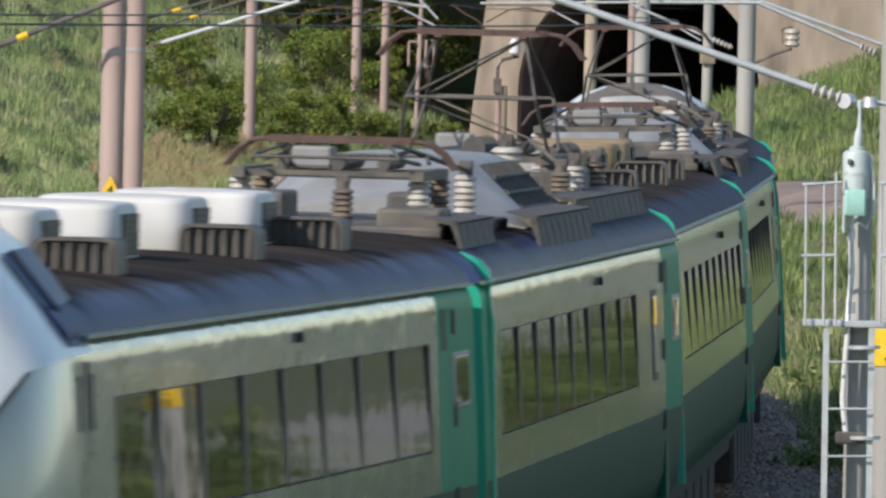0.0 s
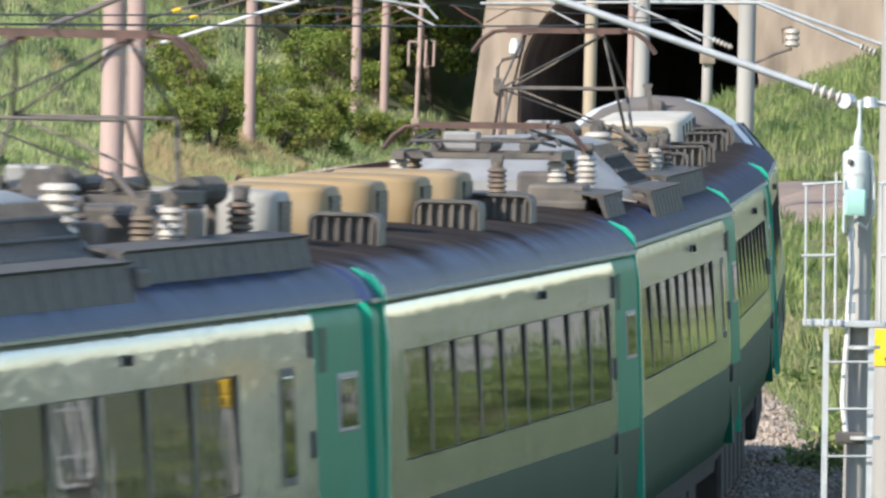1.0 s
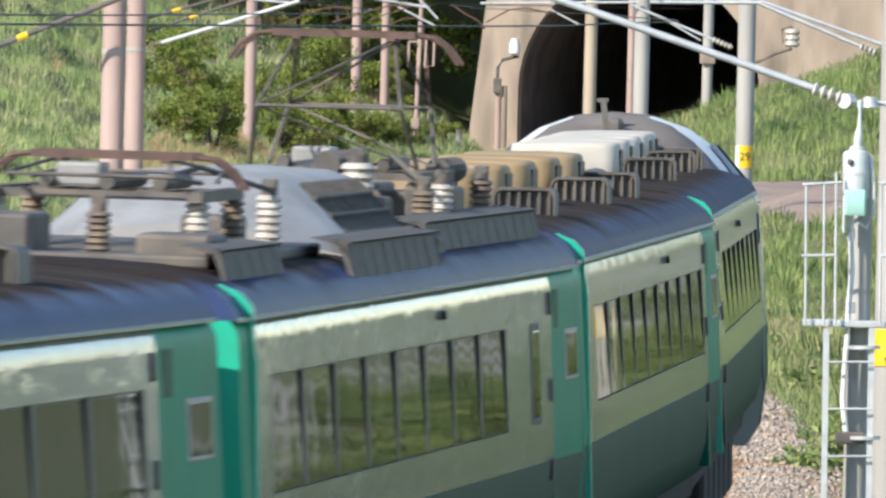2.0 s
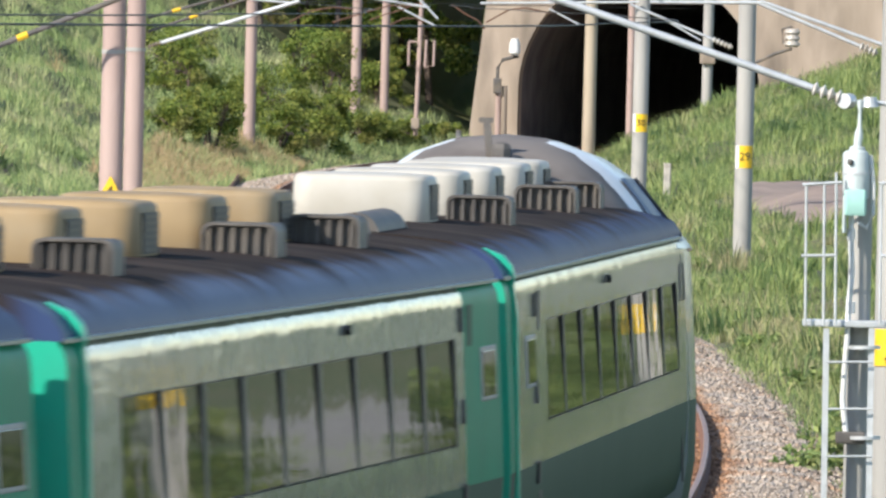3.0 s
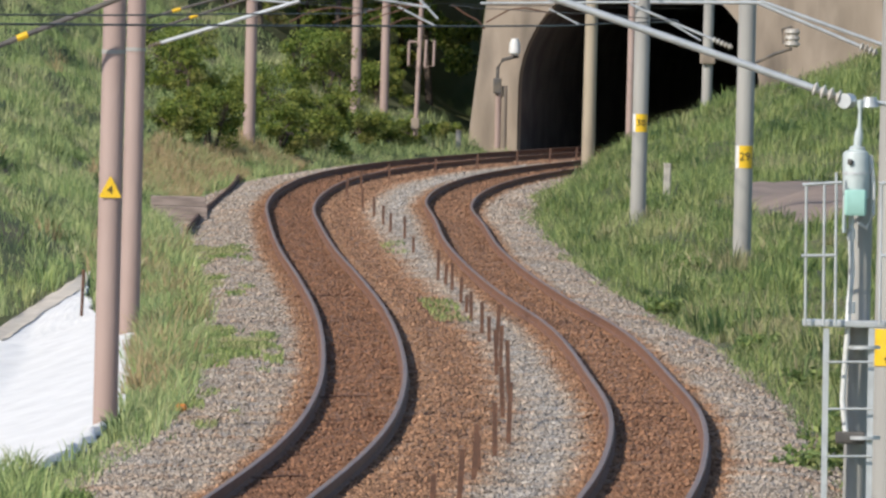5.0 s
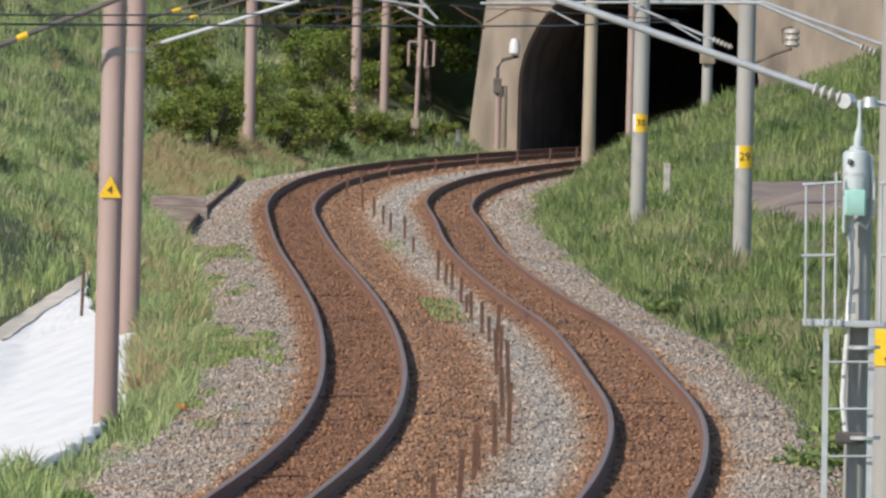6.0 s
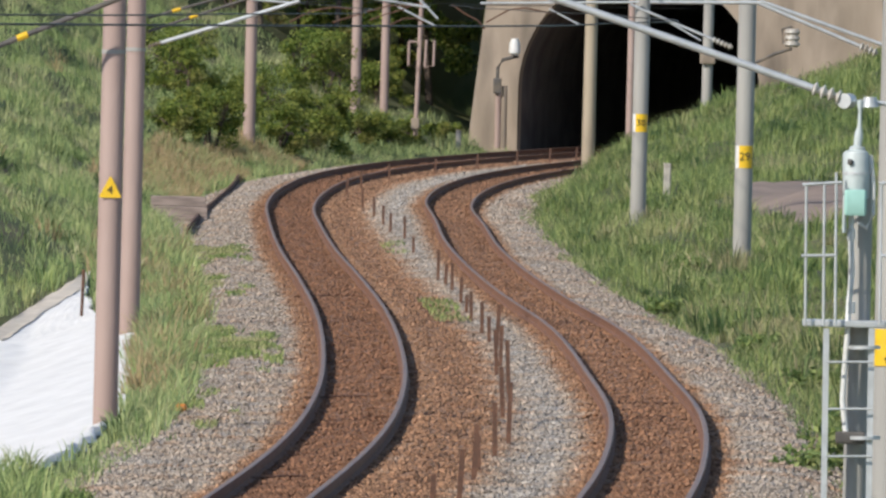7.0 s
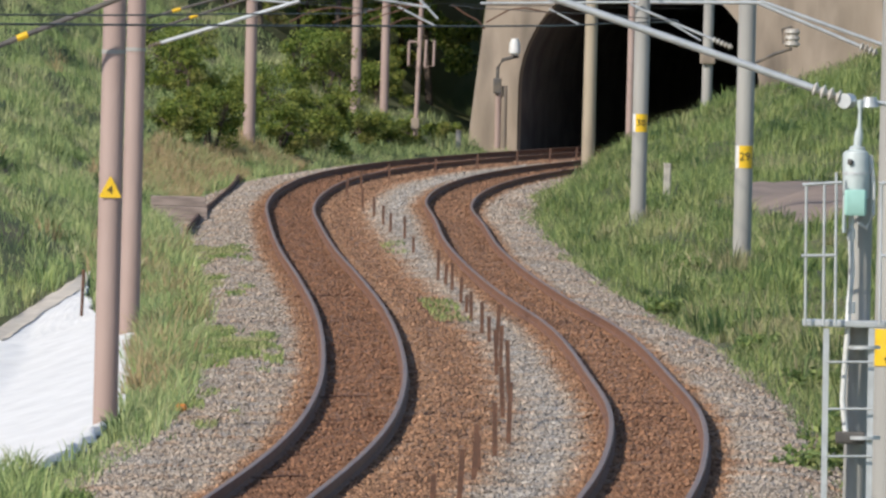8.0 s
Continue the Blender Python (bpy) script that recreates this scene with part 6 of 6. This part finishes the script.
# ---- ladder platform and cable head on the near pole ----
def ladder_platform():
    e = empty_at("ladder_platform", Matrix.Translation(nearer((3.314, 117.7, 2.549))))
    o = e.matrix_world.translation.copy()
    P = lambda v: Vector(v) - o

    def bar(name, a, b_, r=0.0095):
        b = Build()
        b.tube([P(a), P(b_)], r, 10)
        return part(name, b, M_GALV, e, soft=True)
    for x in (1425, 1457, 1478):
        y1 = 327 if x < 1470 else 305
        bar("railing_post", tuple_at(x, 575), tuple_at(x + 2, y1))
    bar("railing_post", tuple_at(1557, 575), tuple_at(1560, 325))
    bar("top_rail", tuple_at(1420, 327), tuple_at(1490, 323), 0.011)
    bar("top_rail", tuple_at(1556, 325), tuple_at(1590, 322), 0.011)
    bar("middle_rail", tuple_at(1418, 453), tuple_at(1478, 452), 0.011)
    bar("middle_rail", tuple_at(1558, 453), tuple_at(1590, 452), 0.011)
    b = Build()
    a, c = P(tuple_at(1422, 566)), P(tuple_at(1590, 582))
    b.box(a.x, c.x, -0.03, 0.24, c.z, a.z, bev=0.008)
    part("platform_beam", b, M_GALV, e)
    for x in (1463, 1543):
        b = Build()
        t, u = P(tuple_at(x, 582)), P(tuple_at(x - 6, 960))
        b.loft([[(p.x - 0.019, -0.03, p.z), (p.x + 0.019, -0.03, p.z), (p.x + 0.019, 0.03, p.z), (p.x - 0.019, 0.03, p.z)] for p in (t, u)])
        part("ladder_rail", b, M_GALV, e)
    for y in (641, 724, 808, 892):
        bar("rung", tuple_at(1462, y), tuple_at(1543, y), 0.008)
    tagged(e, "galvanised steel ladder with a railed work platform", "ladder platform")


def tuple_at(x, y, d=117.6 * NEAR):
    """a point on the upright plane of the platform, by its grid of 275 steps to the metre"""
    return ((x - 784 + 0.0241 * (y - 441)) * d / 25531.9, d, EYE_Z - (y - 441 - 0.0241 * (x - 784) + 447.15) * d / 25531.9)


ladder_platform()


def cable_head():
    e = empty_at("cable_head", Matrix.Translation(nearer((3.36, 117.75, 3.601))))
    o = e.matrix_world.translation.copy()
    P = lambda x, y, d=117.75 * NEAR: Vector(tuple_at(x, y, d)) - o
    b = Build()
    b.tube([P(1515, 352), P(1515, 348), P(1515, 275), P(1515, 269), P(1515, 266)], [0.079, 0.086, 0.086, 0.078, 0.05], 20)
    casing = part("casing", b, M_CASE, e, "pale grey-green cylindrical casing", True)
    b = Build()
    b.tube([P(1515, 309), P(1515, 304)], 0.090, 20)
    part("band", b, M_GALV, casing, soft=True)
    b = Build()
    c0, c1 = P(1499, 291), P(1508, 282)
    b.box(c0.x, c1.x, -0.105, -0.075, c0.z, c1.z, bev=0.006)
    part("knob", b, M_EQUIP, casing)
    b = Build()
    c0, c1 = P(1493, 381), P(1533, 336)
    b.box(c0.x, c1.x, -0.125, -0.07, c0.z, c1.z, bev=0.014)
    part("cover", b, M_TEAL, e, "mint green cover box", True)
    b = Build()
    c0, c1 = P(1490, 412), P(1499, 345)
    b.box(c0.x, c1.x, -0.05, 0.03, c0.z, c1.z, bev=0.006)
    part("mounting_plate", b, M_CASE, e)
    b = Build()
    b.tube([P(1517, 268), P(1517, 261), P(1517.5, 258), P(1519, 246), P(1520, 236), P(1521, 224), P(1522, 196), P(1522, 190), P(1522.5, 178)], [0.052, 0.052, 0.026, 0.029, 0.027, 0.014, 0.011, 0.018, 0.020], 14)
    part("bushing", b, M_CASE, e, "pale tapered bushing", True)
    b = Build()
    b.tube([P(1504, 358), P(1506, 372), P(1506, 440), P(1508, 480), P(1502, 540), P(1499, 600), P(1494, 660), P(1491, 710), P(1497, 768)], 0.019, 10)
    part("cable", b, M_WHITEP, e, "cream-coloured cable hanging in a curve", True)
    for y in (415, 545):
        b = Build()
        b.tube([P(1506, y - 10), P(1506, y + 10)], 0.027, 12)
        part("clamp", b, M_GALV, e, soft=True)
    b = Build()
    b.tube([P(1541, 275), P(1546, 330), P(1545, 380), P(1533, 404), P(1520, 395)], 0.014, 8)
    part("side_cable", b, M_WHITEP, e)
    for k in range(2):
        b = Build()
        b.tube([P(1530, 612 + k * 160), P(1530, 618 + k * 160)], 0.103, 18)
        part("strap", b, M_GALV, e, soft=True)
    b = Build()
    b.box(-0.095, 0.095, -0.04, 0.04, -1.6, -1.52, bev=0.012)
    part("bracket", b, M_EQUIP, e)
    tagged(e, "pale green cable head with a cream cable on the pole", "cable head")


cable_head()
plate = number_plate(P_N2, 0.119, 2.716, 2.964, "20", white=False)
for z, w in ((2.765, 0.05), (2.74, 0.04)):
    b = Build()
    b.box(-w, w, -0.1295, -0.126, z - 0.007, z + 0.007)
    part("printed_line", b, M_BLACK, plate)
number_plate(P_N3, 0.119, 2.35, 2.62, "-", white=True)


FRONTS = [95.0, 95.4, 115.25, 135.3, 155.35, 175.3]     # place of each coach's flat front along the line at the start
SPEED = 26.087


LEAN_AT = [60, 80, 100, 116, 150, 200]
LEAN = [0.014, 0.003, -0.011, 0.012, 0.037, 0.04]            # how far the coaches lean into the curve


def line_point(s):
    """a point of the line at the length s: place, lean"""
    if s >= 60:
        return Vector((float(xr(s)), s, 0.0)), float(np.interp(s, LEAN_AT, LEAN))
    a0, u = math.atan(HEAD60), 60.0 - s
    a = a0 + u / RADIUS
    x = float(xr(60.0)) - RADIUS * (math.cos(a0) - math.cos(a))
    y = 60.0 - RADIUS * (math.sin(a) - math.sin(a0))
    return Vector((x, y, 0.0)), 0.014


def coach_pose(front, t, turned):
    """coach carried by its two bogies"""
    s = front - SPEED * t
    if turned:
        f, g = line_point(s - 3.1), line_point(s - 16.4)
        base = 3.1
    else:
        f, g = line_point(s + 3.1), line_point(s + 16.4)
        base = 3.1
    ay = (g[0] - f[0]).normalized()
    lean = (f[1] + g[1]) / 2
    if turned:
        lean = -lean
    ax = ay.cross(Vector((0, 0, 1))).normalized()
    o = f[0] - ay * base
    m = Matrix((ax, ay, Vector((0, 0, 1)))).transposed().to_4x4()
    return Matrix.Translation(o) @ m @ Matrix.Rotation(-lean, 4, "Y")


def motions():
    for i, c in enumerate(TRAIN):
        walk(c, [(0.2 * k, coach_pose(FRONTS[i], 0.2 * k, i == 0)) for k in range(41)])


motions()
